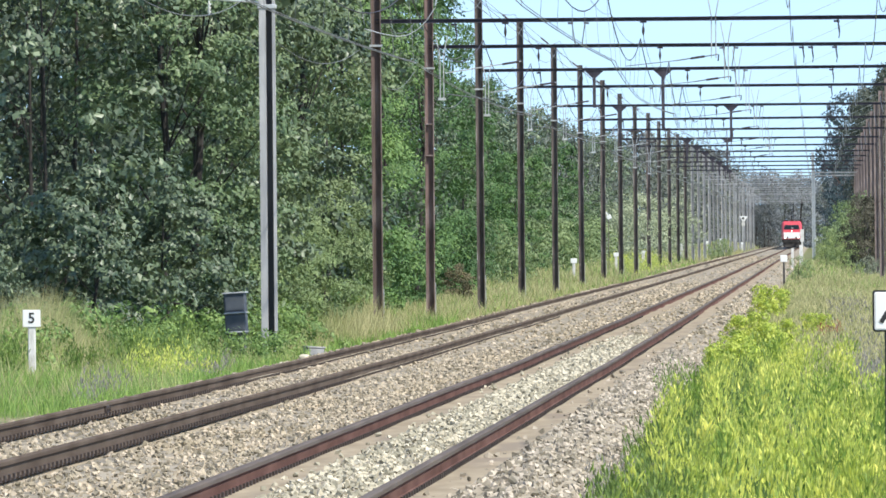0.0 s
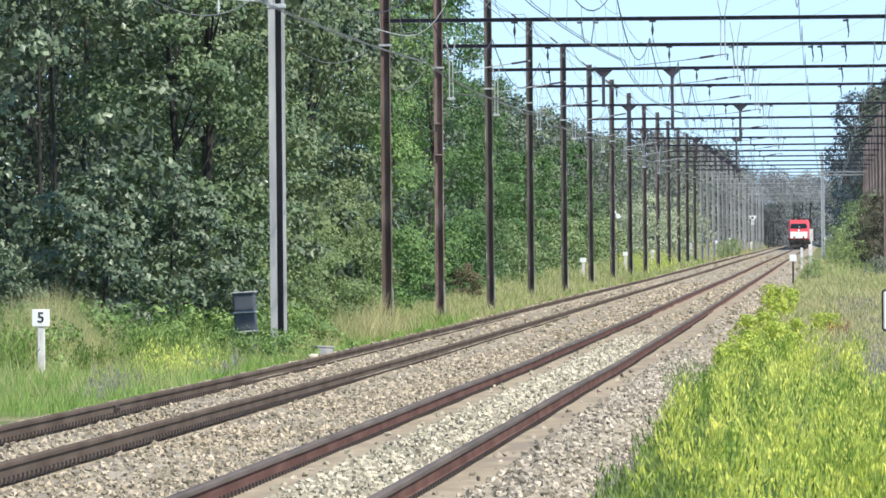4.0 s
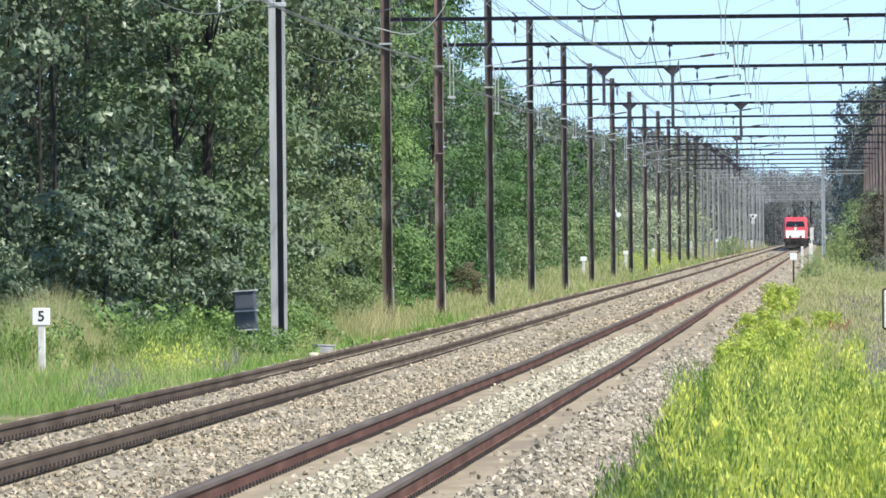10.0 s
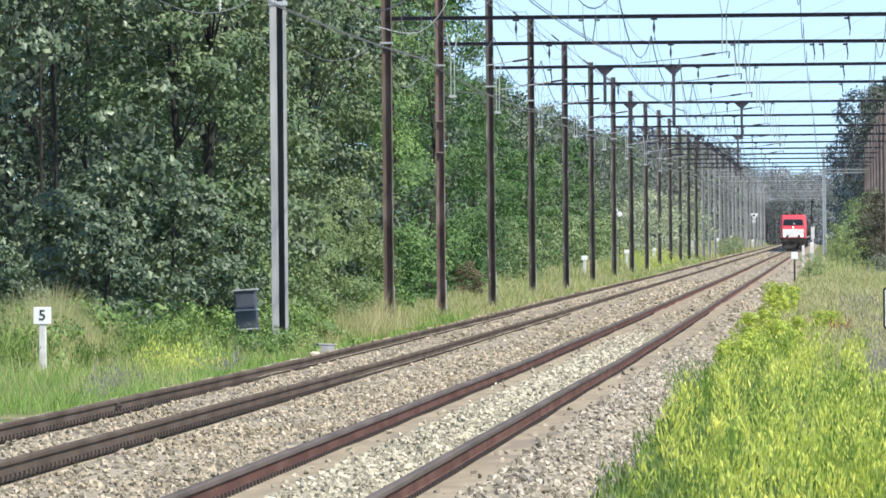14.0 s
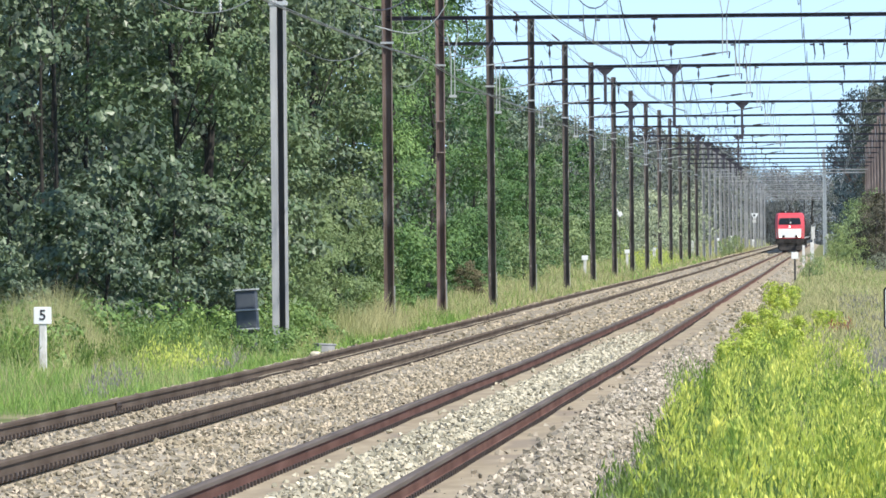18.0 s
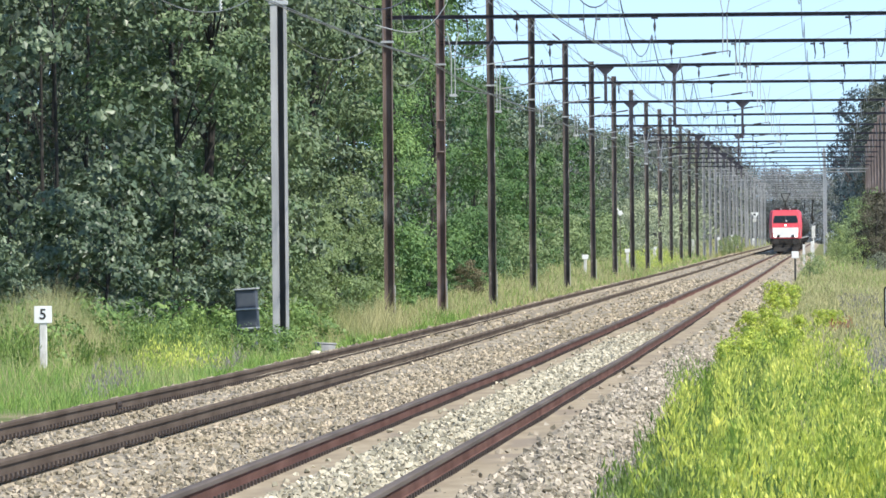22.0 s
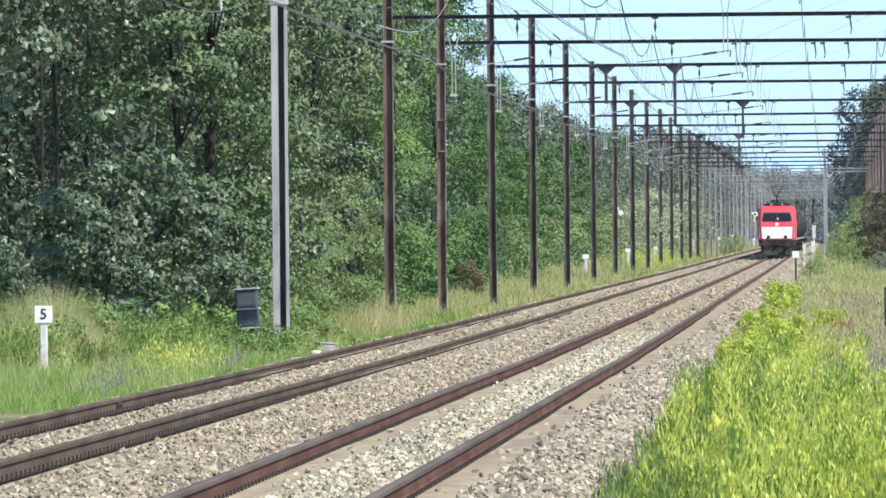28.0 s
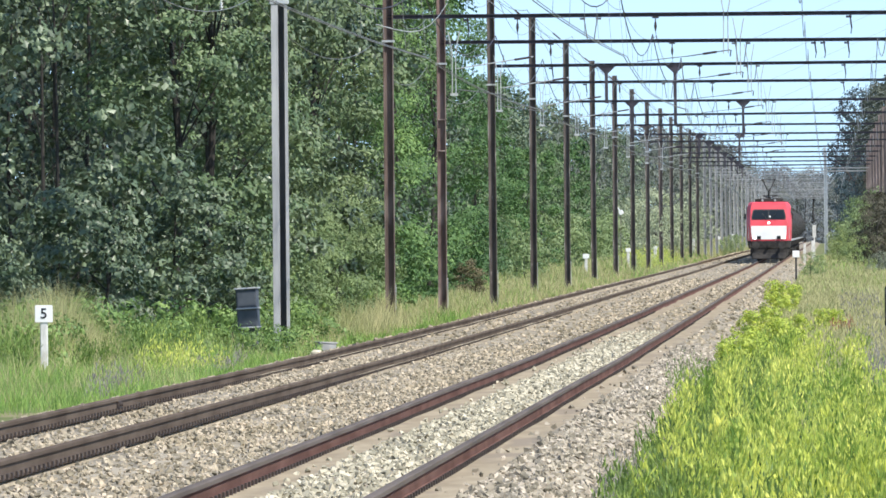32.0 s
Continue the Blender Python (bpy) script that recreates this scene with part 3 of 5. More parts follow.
kinds = [catenary_portal(WIDE_X), catenary_portal(WIDE_X, drops=((-6.9, 1.2), (-4.75, 1.9)), extra=1, **D), catenary_portal(WIDE_X, extra=-1), catenary_portal(WIDE_X, drops=((-7.87, 1.5), (-3.4, 1.5)), extra=1, **D),
         catenary_portal(WIDE_X, **D)]
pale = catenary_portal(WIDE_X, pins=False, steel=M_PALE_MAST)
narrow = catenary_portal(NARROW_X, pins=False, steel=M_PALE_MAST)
plan = {290.5: 0, 330: 2, 380: 1, 488: 3}
settle = {290.5: -0.08, 330: -0.09, 380: -0.02, 432: 0.07}
used = set()
for i, y in enumerate(STATIONS):
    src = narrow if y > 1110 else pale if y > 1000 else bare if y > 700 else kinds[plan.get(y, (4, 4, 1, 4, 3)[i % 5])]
    m = pose(0, y, float(zt(y)) + settle.get(y, 0.0), 0, 0.12 * math.sin(i * 2.3), 0)
    if src.name in used:
        copy_thing(src, m)
    else:
        used.add(src.name)
        src.matrix_basis = m


# ---------- overhead line: wires ----------
def polyline(name, pts, r, parent, material=M_WIRE, n=4):
    sec = [(r * math.cos(math.tau * i / n), r * math.sin(math.tau * i / n)) for i in range(n)]
    v, f = sweep(pts, sec)
    return part(name, raw_mesh(name, v, f, material), None, parent)


SUPPORTS = [60, 120, 177, 231] + STATIONS


def wire_pts(x, z, sag, stagger=0.0, last=1330, steps=12):
    pts = []
    for i in range(len(SUPPORTS) - 1):
        a, b = SUPPORTS[i], SUPPORTS[i + 1]
        if a > last:
            break
        for k in range(steps):
            u = k / steps
            y = a + (b - a) * u
            s = stagger * (1 - 2 * u) * (1 if i % 2 else -1)
            pts.append((x + s, y, float(zt(a) * (1 - u) + zt(b) * u) + z - sag * 4 * u * (1 - u)))
    return pts


for cx in (LEFT, RIGHT):
    th = tagged(new("overhead_wire"), "grey overhead contact wire with its carrier above the track", "overhead wire", "overhead wires")
    lo, hi = wire_pts(cx, 5.35, 0.05, 0.2), wire_pts(cx, 6.75, 0.9, 0.1)
    polyline("contact_wire", lo, 0.010, th)
    polyline("contact_wire", [(x + 0.06, y, z) for x, y, z in lo], 0.008, th)
    polyline("carrier_wire", hi, 0.012, th, M_BEAM)
    for (x0, y0, z0), (x1, y1, z1) in list(zip(lo, hi))[24:220:2]:
        part("dropper", rod(B(), (x0, y0, z0), (x1, y1, z1), 0.005, 3), M_WIRE, th)
for x in (-7.05, -4.75):
    th = tagged(new("carrier_cable"), "dark carrier cable slung from beam to beam", "cable", "carrier cables")
    polyline("cable", wire_pts(x, 7.36, 0.35, 0.12, last=640), 0.007, th)
for x, z, sag in ((-10.9, 6.55, 0.7), (-10.75, 8.1, 0.8), (-10.35, 9.6, 0.9), (1.2, 6.6, 0.8), (-0.6, 7.7, 0.7), (2.6, 7.6, 0.9)):
    th = tagged(new("feeder_cable"), "thin grey feeder cable strung along the masts", "cable", "feeder cables")
    polyline("cable", wire_pts(x, z, sag, last=1100), 0.009, th)

# ---------- leaves ----------
def unit(v):
    return v / np.maximum(np.linalg.norm(v, axis=-1, keepdims=True), 1e-9)


def leaf_mesh(name, c, length, width, axis, normal, material, full=False):
    """One mesh of many small pointed leaves: centres c (n, 3), each with its axis and normal."""
    axis = unit(axis)
    side = unit(np.cross(axis, normal))
    nrm = unit(np.cross(side, axis))
    L, Wd = (np.broadcast_to(np.asarray(a, float), (len(c),))[:, None] for a in (length, width))
    if full:                     # broad leaves with blunt ends
        v = np.stack([c - axis * L * 0.5 + side * Wd * 0.18, c + axis * L * 0.25 + side * Wd * 0.5 - nrm * Wd * 0.1, c + axis * L * 0.5 - side * Wd * 0.18,
                      c - axis * L * 0.25 - side * Wd * 0.5 - nrm * Wd * 0.1], 1)
    else:
        v = np.stack([c - axis * L / 2, c + side * Wd / 2 - nrm * Wd * 0.12, c + axis * L / 2, c - side * Wd / 2 - nrm * Wd * 0.12], 1)
    f = np.arange(len(c) * 4).reshape(-1, 4)
    return raw_mesh(name, v.reshape(-1, 3), f, material)


def crown(name, height, radius, base, clumps, leaves, clump_r, leaf, material, seed, taper=0.55, flat=0.75, core=36, spread=(0.72, 1.02), gaps=None):
    """A crown of leafy lobes round a shaded inside of larger leaves: an uneven bag of foliage from base to height."""
    g = np.random.default_rng(seed)
    u = (np.arange(clumps) + g.uniform(0, 1, clumps)) / clumps
    z = base + (height - base) * u
    ang = np.arange(clumps) * 2.39996 + g.normal(0, 0.45, clumps)
    lobes = 1 + 0.22 * np.sin(ang * 2 + seed) * np.sin(u * 9 + seed) + 0.12 * g.normal(0, 1, clumps)
    rr = radius * np.sin(np.pi * np.clip(u * 0.86 + 0.12, 0, 1)) ** taper * lobes * g.uniform(*spread, clumps)
    cc = np.stack([rr * np.cos(ang), rr * np.sin(ang), z], 1)
    cr = clump_r * np.exp(g.uniform(-0.75, 0.4, clumps))
    if gaps is not None:         # shady hollows between the boughs
        open_air = np.array([noise.noise((a * 0.48 + seed, b * 0.48, c * 0.6)) for a, b, c in cc]) > gaps
        cc, cr, z = cc[open_air], cr[open_air], z[open_air]
        clumps = len(cc)
    high = np.where((z > 8.5) & (base > 6), 0.25, 1.0)      # the upper crown carries larger, fewer sprays
    k = np.repeat(np.arange(clumps), np.maximum(8, (leaves * high * (cr / clump_r) ** 2)).astype(int))
    d = unit(g.normal(0, 1, (len(k), 3)) + unit(cc[k] * np.array((1, 1, 0))) * 0.6 + np.array((0, 0, 0.3)))
    shell = cr[k] * (0.80 + 0.30 * g.uniform(0, 1, len(k)) ** 2 + 0.16 * np.sin(d[:, 0] * 9 + k) * np.sin(d[:, 2] * 8 + k * 2.0))
    c = cc[k] + d * shell[:, None] * np.array((1, 1, flat))
    normal = unit(d + np.array((0, 0, 0.25)) + g.normal(0, 0.24 if material in (M_LEAF_DARK, M_NEEDLE) else 0.13, (len(k), 3)))
    ln = leaf * g.uniform(0.6, 1.4, len(k)) / np.sqrt(high[k])
    # the shaded inside of each lobe, of larger sprays
    ki = np.repeat(np.arange(clumps), core)
    di = unit(g.normal(0, 1, (len(ki), 3)))
    c = np.concatenate([c, cc[ki] + di * (cr[ki] * g.uniform(0.45, 0.66, len(ki)))[:, None] * np.array((1, 1, flat))])
    normal = np.concatenate([normal, unit(di + g.normal(0, 0.3, (len(ki), 3)))])
    ln = np.concatenate([ln, np.minimum(cr[ki] * g.uniform(0.26, 0.4, len(ki)), leaf * 2.2)])
    axis = unit(np.cross(normal, g.normal(0, 1, (len(c), 3))) + np.array((0, 0, -0.45)))
    return leaf_mesh(name, c, ln, ln * g.uniform(0.5, 0.75, len(c)), axis, normal, material, True), cc


def bough_crown(name, height, reach, base, boughs, sprays, leaves, spray_r, leaf, material, seed, droop=0.5, profile=0.45, jitter=0.45, flat=0.6, slim=(0.5, 0.8), gaps=None):
    """A crown of separate boughs: each a drooping pad of leafy sprays, with shade between one bough and the next."""
    g = np.random.default_rng(seed)
    u = (np.arange(boughs) + g.uniform(0, 1, boughs)) / boughs
    ang = np.arange(boughs) * 2.39996 + g.normal(0, 0.35, boughs)
    R = reach * np.sin(np.pi * np.clip(u * 0.80 + 0.17, 0, 1)) ** profile * g.uniform(0.62, 1.12, boughs)
    root = base + (height - base) * u
    b = np.repeat(np.arange(boughs), sprays)
    n = len(b)
    f = 0.36 + 0.64 * g.uniform(0, 1, n) ** 0.7
    wide = g.normal(0, 0.26, n) * (0.4 + 0.9 * np.minimum(1, R[b] / 2.0))
    r = R[b] * f
    out = np.stack([np.cos(ang), np.sin(ang), np.zeros(boughs)], 1)
    side = np.stack([-np.sin(ang), np.cos(ang), np.zeros(boughs)], 1)
    cc = out[b] * r[:, None] + side[b] * wide[:, None]
    cc[:, 2] = np.maximum(0.12, root[b] + 0.30 * r - droop * f ** 3 * R[b] * 0.5 - 0.25 * np.abs(wide) + g.normal(0, 0.10, n))
    if gaps is not None:         # deep hollows among the boughs
        full = np.array([noise.noise((p[0] * 0.55 + seed, p[1] * 0.55, p[2] * 0.62)) for p in cc]) > gaps
        cc, b, f = cc[full], b[full], f[full]
        n = len(b)
    cr = spray_r * np.exp(g.uniform(-0.55, 0.35, n))
    high = np.where(cc[:, 2] > 11.5, 0.3, 1.0)
    k = np.repeat(np.arange(n), np.maximum(5, leaves * high * (cr / spray_r) ** 2).astype(int))
    d = unit(g.normal(0, 1, (len(k), 3)) + out[b][k] * 0.35 + np.array((0, 0, 0.45)))
    c = cc[k] + d * (cr[k] * (0.35 + 0.65 * np.sqrt(g.uniform(0, 1, len(k)))))[:, None] * np.array((1, 1, flat))
    normal = unit(d * 0.7 + out[b][k] * 0.35 + np.array((0, 0, 0.55)) + g.normal(0, jitter, (len(k), 3)))
    ln = leaf * np.exp(g.uniform(-0.45, 0.35, len(k))) / np.sqrt(high[k])
    axis = unit(np.cross(normal, g.normal(0, 1, (len(c), 3))) + np.array((0, 0, -0.4)))
    return leaf_mesh(name, c, ln, ln * g.uniform(*slim, len(c)), axis, normal, material, True), cc[f > 0.8]


def trunk_mesh(name, height, r, limbs, material, seed):
    g = random.Random(seed)
    bm = B()
    p, segs = Vector((0, 0, -0.5)), 6
    pts = [p]
    for i in range(segs):
        p = p + Vector((g.uniform(-0.15, 0.15), g.uniform(-0.15, 0.15), (height + 0.5) / segs))
        pts.append(p)
    for i in range(segs):
        rod(bm, pts[i], pts[i + 1], r * (1 - i / segs * 0.8), 8, r * (1 - (i + 1) / segs * 0.8))
    for c in limbs:
        if height < 1:
            break
        a = pts[min(segs - 1, max(1, int(c[2] / height * segs * 0.75)))]
        b = Vector(c) * 0.85 + a * 0.15
        rod(bm, a, b, r * 0.2, 5, r * 0.05)
    me = bpy.data.meshes.new(name)
    bm.to_mesh(me)
    bm.free()
    me.materials.append(material)
    return me


def tree_kind(name, label, category, height, radius, base, clumps, leaves, clump_r, leaf, material, seed, trunk_r=0.2, bark=M_BARK, taper=0.55, flat=0.75, core=36, spread=(0.72, 1.02), gaps=None):
    cm, cc = crown(name + "_crown", height, radius, base, clumps, leaves, clump_r, leaf, material, seed, taper, flat, core, spread, gaps)
    tm = trunk_mesh(name + "_trunk", height * 0.85, trunk_r, cc[:: max(1, clumps // 12)], bark, seed)
    return name, label, category, tm, cm


def bough_tree(name, label, category, height, reach, base, boughs, sprays, leaves, spray_r, leaf, material, seed, trunk_r=0.14, bark=M_BARK, **shape):
    cm, cc = bough_crown(name + "_crown", height, reach, base, boughs, sprays, leaves, spray_r, leaf, material, seed, **shape)
    return name, label, category, trunk_mesh(name + "_trunk", height * 0.85, trunk_r, cc[:: max(1, len(cc) // 14)], bark, seed), cm


def plant(kind, x, y, scale=1.0, turn=None, group="", sink=0.0):
    name, label, category, tm, cm = kind
    th = tagged(new(name), label, category, group)
    part("trunk", tm, None, th)
    part("crown", cm, None, th)
    th.location = (x, y, float(ground_z(x, y)) - sink)
    th.rotation_euler = (0, 0, rng.uniform(0, 6.28) if turn is None else turn)
    th.scale = (scale, scale, scale)
    return th


# the near wood: each tree of separate boughs
DARK = bough_tree("broadleaf_tree", "tall dark-leaved tree with heavy boughs and shady hollows", "tree", 11.5, 3.3, 0.5, 36, 11, 33, 0.40, 0.155, M_LEAF_DARK, 11, 0.05, gaps=-0.12)
DARK2 = bough_tree("broadleaf_tree", "tall dark-leaved tree with heavy boughs and shady hollows", "tree", 10.5, 2.9, 0.4, 42, 10, 33, 0.40, 0.155, M_LEAF_DARK, 3, 0.05, gaps=-0.12)
LOW = bough_tree("broadleaf_tree", "low bushy dark-leaved tree at the edge of the wood", "tree", 4.4, 1.9, 0.2, 24, 8, 34, 0.34, 0.145, M_LEAF_DARK, 15, 0.07)
LEAFY = bough_tree("broadleaf_tree", "dense mid-green tree at the edge of the wood", "tree", 11.0, 2.2, 0.3, 54, 9, 44, 0.40, 0.12, M_LEAF_MID, 29, gaps=-0.2, droop=0.35)
LEAFY2 = bough_tree("broadleaf_tree", "dense mid-green tree at the edge of the wood", "tree", 12.0, 2.4, 0.3, 56, 9, 44, 0.40, 0.12, M_LEAF_MID, 30, gaps=-0.2, droop=0.35)
OLIVE = bough_tree("willow_tree", "olive-green leafy tree at the edge of the wood", "tree", 13.0, 2.3, 0.4, 58, 9, 40, 0.42, 0.125, M_LEAF_OLIVE, 5, gaps=-0.2, droop=0.3)
BRIGHT = bough_tree("acacia_tree", "fresh green feathery tree beside the line", "tree", 13.0, 2.5, 0.4, 27, 15, 42, 0.50, 0.125, M_LEAF_BRIGHT, 8, 0.09, gaps=-0.08, droop=0.5, jitter=0.3, flat=0.8, slim=(0.35, 0.6))
BRIGHT2 = bough_tree("acacia_tree", "fresh green feathery tree beside the line", "tree", 11.5, 2.6, 0.4, 24, 15, 42, 0.52, 0.13, M_LEAF_BRIGHT, 21, 0.09, gaps=-0.08, droop=0.5, jitter=0.3, flat=0.8, slim=(0.35, 0.6))
# added trees, their crowns mostly above the view, to keep sun off the wood
CANOPY = tree_kind("tall_tree", "tall tree added so that its high dense crown shades the wood's edge", "tree", 15.0, 4.4, 6.6, 60, 120, 0.95, 0.16, M_LEAF_DARK, 61, 0.06, core=16, spread=(0.62, 1.12))
# added dark trees behind the wood's edge, standing in for its deep shade
SHADE = tree_kind("yew_tree", "dark-needled tree added to fill the wood's gaps in place of deep shade", "tree", 10.5, 2.7, 0.1, 64, 84, 0.75, 0.115, M_NEEDLE, 71, 0.06, core=16, spread=(0.62, 1.12))
# farther on
MID = bough_tree("birch_tree", "fresh green leafy tree beside the line", "tree", 10.5, 2.3, 0.3, 34, 9, 17, 0.55, 0.20, M_LEAF_BRIGHT, 33, droop=0.3)
MID2 = bough_tree("birch_tree", "mid-green leafy tree beside the line", "tree", 10.0, 2.3, 0.3, 34, 9, 14, 0.55, 0.22, M_LEAF_MID, 35, droop=0.3)
BACK = bough_tree("oak_tree", "dark green tree standing behind the wood's edge", "tree", 11.5, 3.0, 0.8, 34, 9, 13, 0.65, 0.225, M_LEAF_DARK, 37, droop=0.3)
FAR_TREE = tree_kind("distant_tree", "tree far along the line, haze painted into its pale grey-green leaves", "tree", 11.0, 3.0, 0.5, 34, 36, 1.1, 0.27, M_LEAF_GREY, 23, 0.2, core=10, spread=(0.4, 1.02))
FAR_GREY = tree_kind("distant_tree", "tree far along the line, haze painted into its dull slate-green leaves", "tree", 11.5, 3.1, 0.5, 34, 36, 1.1, 0.27, M_LEAF_SLATE, 24, 0.2, core=10, spread=(0.4, 1.02))
FAR_DUSK = tree_kind("distant_tree", "tree at the end of the line, shade and haze painted into its grey leaves", "tree", 12.0, 3.0, 0.3, 34, 28, 1.1, 0.32, M_LEAF_DUSK, 28, 0.2, core=12, spread=(0.3, 1.02))
FAR_HAZE = tree_kind("distant_tree", "tree at the end of the line, haze painted into its pale blue-grey leaves", "tree", 11.5, 3.1, 0.3, 34, 32, 1.1, 0.30, M_LEAF_HAZE, 26, 0.2, core=12, spread=(0.3, 1.02))
FAR_DARK = tree_kind("distant_tree", "dark green tree far along the line", "tree", 13.0, 3.4, 0.8, 36, 50, 1.15, 0.26, M_LEAF_DARK, 27, 0.2, core=10)
SHRUB_PALE = tree_kind("shrub", "pale green bush beside the line", "shrub", 3.4, 1.5, 0.1, 18, 80, 0.7, 0.16, M_LEAF_PALE, 41, 0.05, core=12)
MOUND = tree_kind("sallow_bush", "rounded pale olive sallow bush below the masts", "shrub", 4.6, 2.0, 0.1, 30, 60, 0.75, 0.15, M_LEAF_SALLOW, 53, 0.06, core=12)
BRAMBLE = tree_kind("bramble", "low green bramble in the grass", "shrub", 0.85, 0.8, 0.0, 14, 70, 0.3, 0.08, M_BRAMBLE, 43, 0.02, core=10)
SHRUB = bough_tree("shrub", "dense green shrub at the foot of the wood", "shrub", 3.2, 1.4, 0.1, 18, 7, 27, 0.34, 0.13, M_LEAF_BRIGHT, 13, 0.05)
SHRUB_FEATHER = bough_tree("shrub", "pale feathery shrub at the foot of the wood", "shrub", 3.3, 1.3, 0.1, 22, 8, 38, 0.30, 0.10, M_LEAF_PALE, 47, 0.04, droop=0.1, slim=(0.25, 0.45))
SHRUB_DARK = bough_tree("shrub", "dark green shrub in the wood's shade", "shrub", 3.4, 1.6, 0.1, 20, 7, 40, 0.36, 0.12, M_LEAF_DARK, 17, 0.05)
SHRUB_GREY = tree_kind("shrub", "low grey-leaved shrub in the dry grass", "shrub", 1.5, 0.8, 0.0, 18, 60, 0.35, 0.10, M_LEAF_GREY, 48, 0.03, core=10)
SHRUB_DEAD = bough_tree("shrub", "withered brown shrub at the foot of the wood", "shrub", 1.6, 0.8, 0.1, 14, 6, 24, 0.2, 0.09, M_LEAF_DEAD, 49, 0.03)
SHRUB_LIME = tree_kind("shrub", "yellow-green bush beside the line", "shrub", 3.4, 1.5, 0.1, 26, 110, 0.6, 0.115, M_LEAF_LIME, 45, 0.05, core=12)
SHRUB_GREEN = tree_kind("shrub", "mid-green bush beside the line", "shrub", 3.8, 1.5, 0.1, 26, 64, 0.6, 0.15, M_LEAF_PALE, 46, 0.05, core=12)
OLD_BUSH = bough_tree("hawthorn_bush", "dark brown-olive bush with drooping twigs", "shrub", 5.0, 2.1, 0.7, 26, 9, 34, 0.30, 0.10, M_LEAF_OLD, 19, 0.10, droop=1.0)
SPRUCE = tree_kind("spruce_tree", "dense dark spruce among the pines beside the line, tinted blue for haze", "spruce", 15.0, 2.9, 0.6, 56, 34, 0.95, 0.26, M_NEEDLE_BLUE, 51, 0.2, M_PINE_BARK, 0.6, 0.7, 12, spread=(0.2, 1.02))
PINE = tree_kind("pine_tree", "tall pine with a dark blue-green crown behind the masts", "pine", 17.5, 3.2, 2.5, 95, 50, 1.0, 0.24, M_NEEDLE_PINE, 31, 0.16, M_PINE_BARK, 0.5, 0.6, 12, spread=(0.25, 1.02))

# the wood on the far side of the tracks
g = np.random.default_rng(99)
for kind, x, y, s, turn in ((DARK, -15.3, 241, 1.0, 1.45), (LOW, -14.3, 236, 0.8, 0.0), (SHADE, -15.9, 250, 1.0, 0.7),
                            (LEAFY, -13.6, 251, 0.95, 1.0), (LEAFY2, -13.4, 260, 0.95, 3.0), (LOW, -12.9, 247, 0.75, 4.0), (LEAFY, -13.7, 271, 1.0, 5.0),
                            (DARK, -14.4, 283, 1.0, 2.6), (OLIVE, -13.9, 293, 0.95, 1.5), (OLIVE, -14.0, 305, 1.0, 0.2), (DARK2, -13.9, 314, 1.05, 5.2), (OLIVE, -13.8, 325, 1.0, 3.7),
                            (LEAFY2, -14.0, 336, 1.05, 0.9), (BRIGHT, -13.7, 350, 1.0, 2.2), (BRIGHT2, -14.4, 362, 1.15, 0.3), (BRIGHT, -13.6, 377, 1.0, 4.4), (BRIGHT2, -14.1, 394, 1.15, 1.2),
                            (BRIGHT, -13.6, 411, 1.0, 3.4), (BRIGHT2, -13.9, 428, 1.1, 5.5), (BRIGHT, -14.0, 446, 0.95, 0.0), (BRIGHT2, -13.5, 462, 0.8, 2.8)):
    plant(kind, x, y, s, turn, group="trees of the wood")
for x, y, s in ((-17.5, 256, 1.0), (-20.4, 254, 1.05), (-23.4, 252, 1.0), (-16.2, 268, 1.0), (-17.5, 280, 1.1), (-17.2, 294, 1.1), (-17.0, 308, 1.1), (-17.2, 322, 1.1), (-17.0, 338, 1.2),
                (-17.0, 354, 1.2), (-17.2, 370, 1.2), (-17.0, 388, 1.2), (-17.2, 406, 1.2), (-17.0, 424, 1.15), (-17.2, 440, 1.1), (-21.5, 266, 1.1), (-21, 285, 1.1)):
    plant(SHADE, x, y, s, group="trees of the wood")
for x, y, s in ((-15.6, 257, 1.0), (-19.2, 258, 1.0), (-23.0, 255, 1.0), (-16.8, 264, 1.0), (-14.4, 268, 0.95), (-20.8, 262, 1.05), (-16.2, 280, 1.05), (-15.9, 296, 1.05), (-16.0, 312, 1.05),
                (-15.9, 330, 1.05), (-16.0, 350, 1.05), (-16.0, 372, 1.1), (-16.2, 396, 1.1)):
    plant(CANOPY, x, y, s, group="trees of the wood")
y = 476.0
while y < 640:
    k = np.interp(y, (476, 560, 640), (0.56, 0.62, 0.62))
    plant((MID, MID2, MID2)[g.integers(3)], -13.8 + g.uniform(-0.6, 0.6), y, k * g.uniform(0.75, 1.05), group="trees of the wood")
    plant(BACK, -17.0 + g.uniform(-0.8, 0.8), y + 4, np.interp(y, (476, 640), (0.78, 0.80)) * g.uniform(0.93, 1.05), group="trees of the wood")
    y += g.uniform(9, 14)
while y < 1050:
    k = np.interp(y, (640, 760, 900, 1050), (0.78, 0.76, 0.77, 0.79))
    if y < 760:
        plant(MID2, -14.2 + g.uniform(-0.6, 0.6), y, k * g.uniform(0.48, 0.66), group="trees of the wood")
    plant((BACK, BACK, FAR_GREY)[g.integers(3)], -16.6 + g.uniform(-1.0, 1.0), y + 4, k * g.uniform(0.92, 1.06), group="trees of the wood")
    y += g.uniform(13, 20)
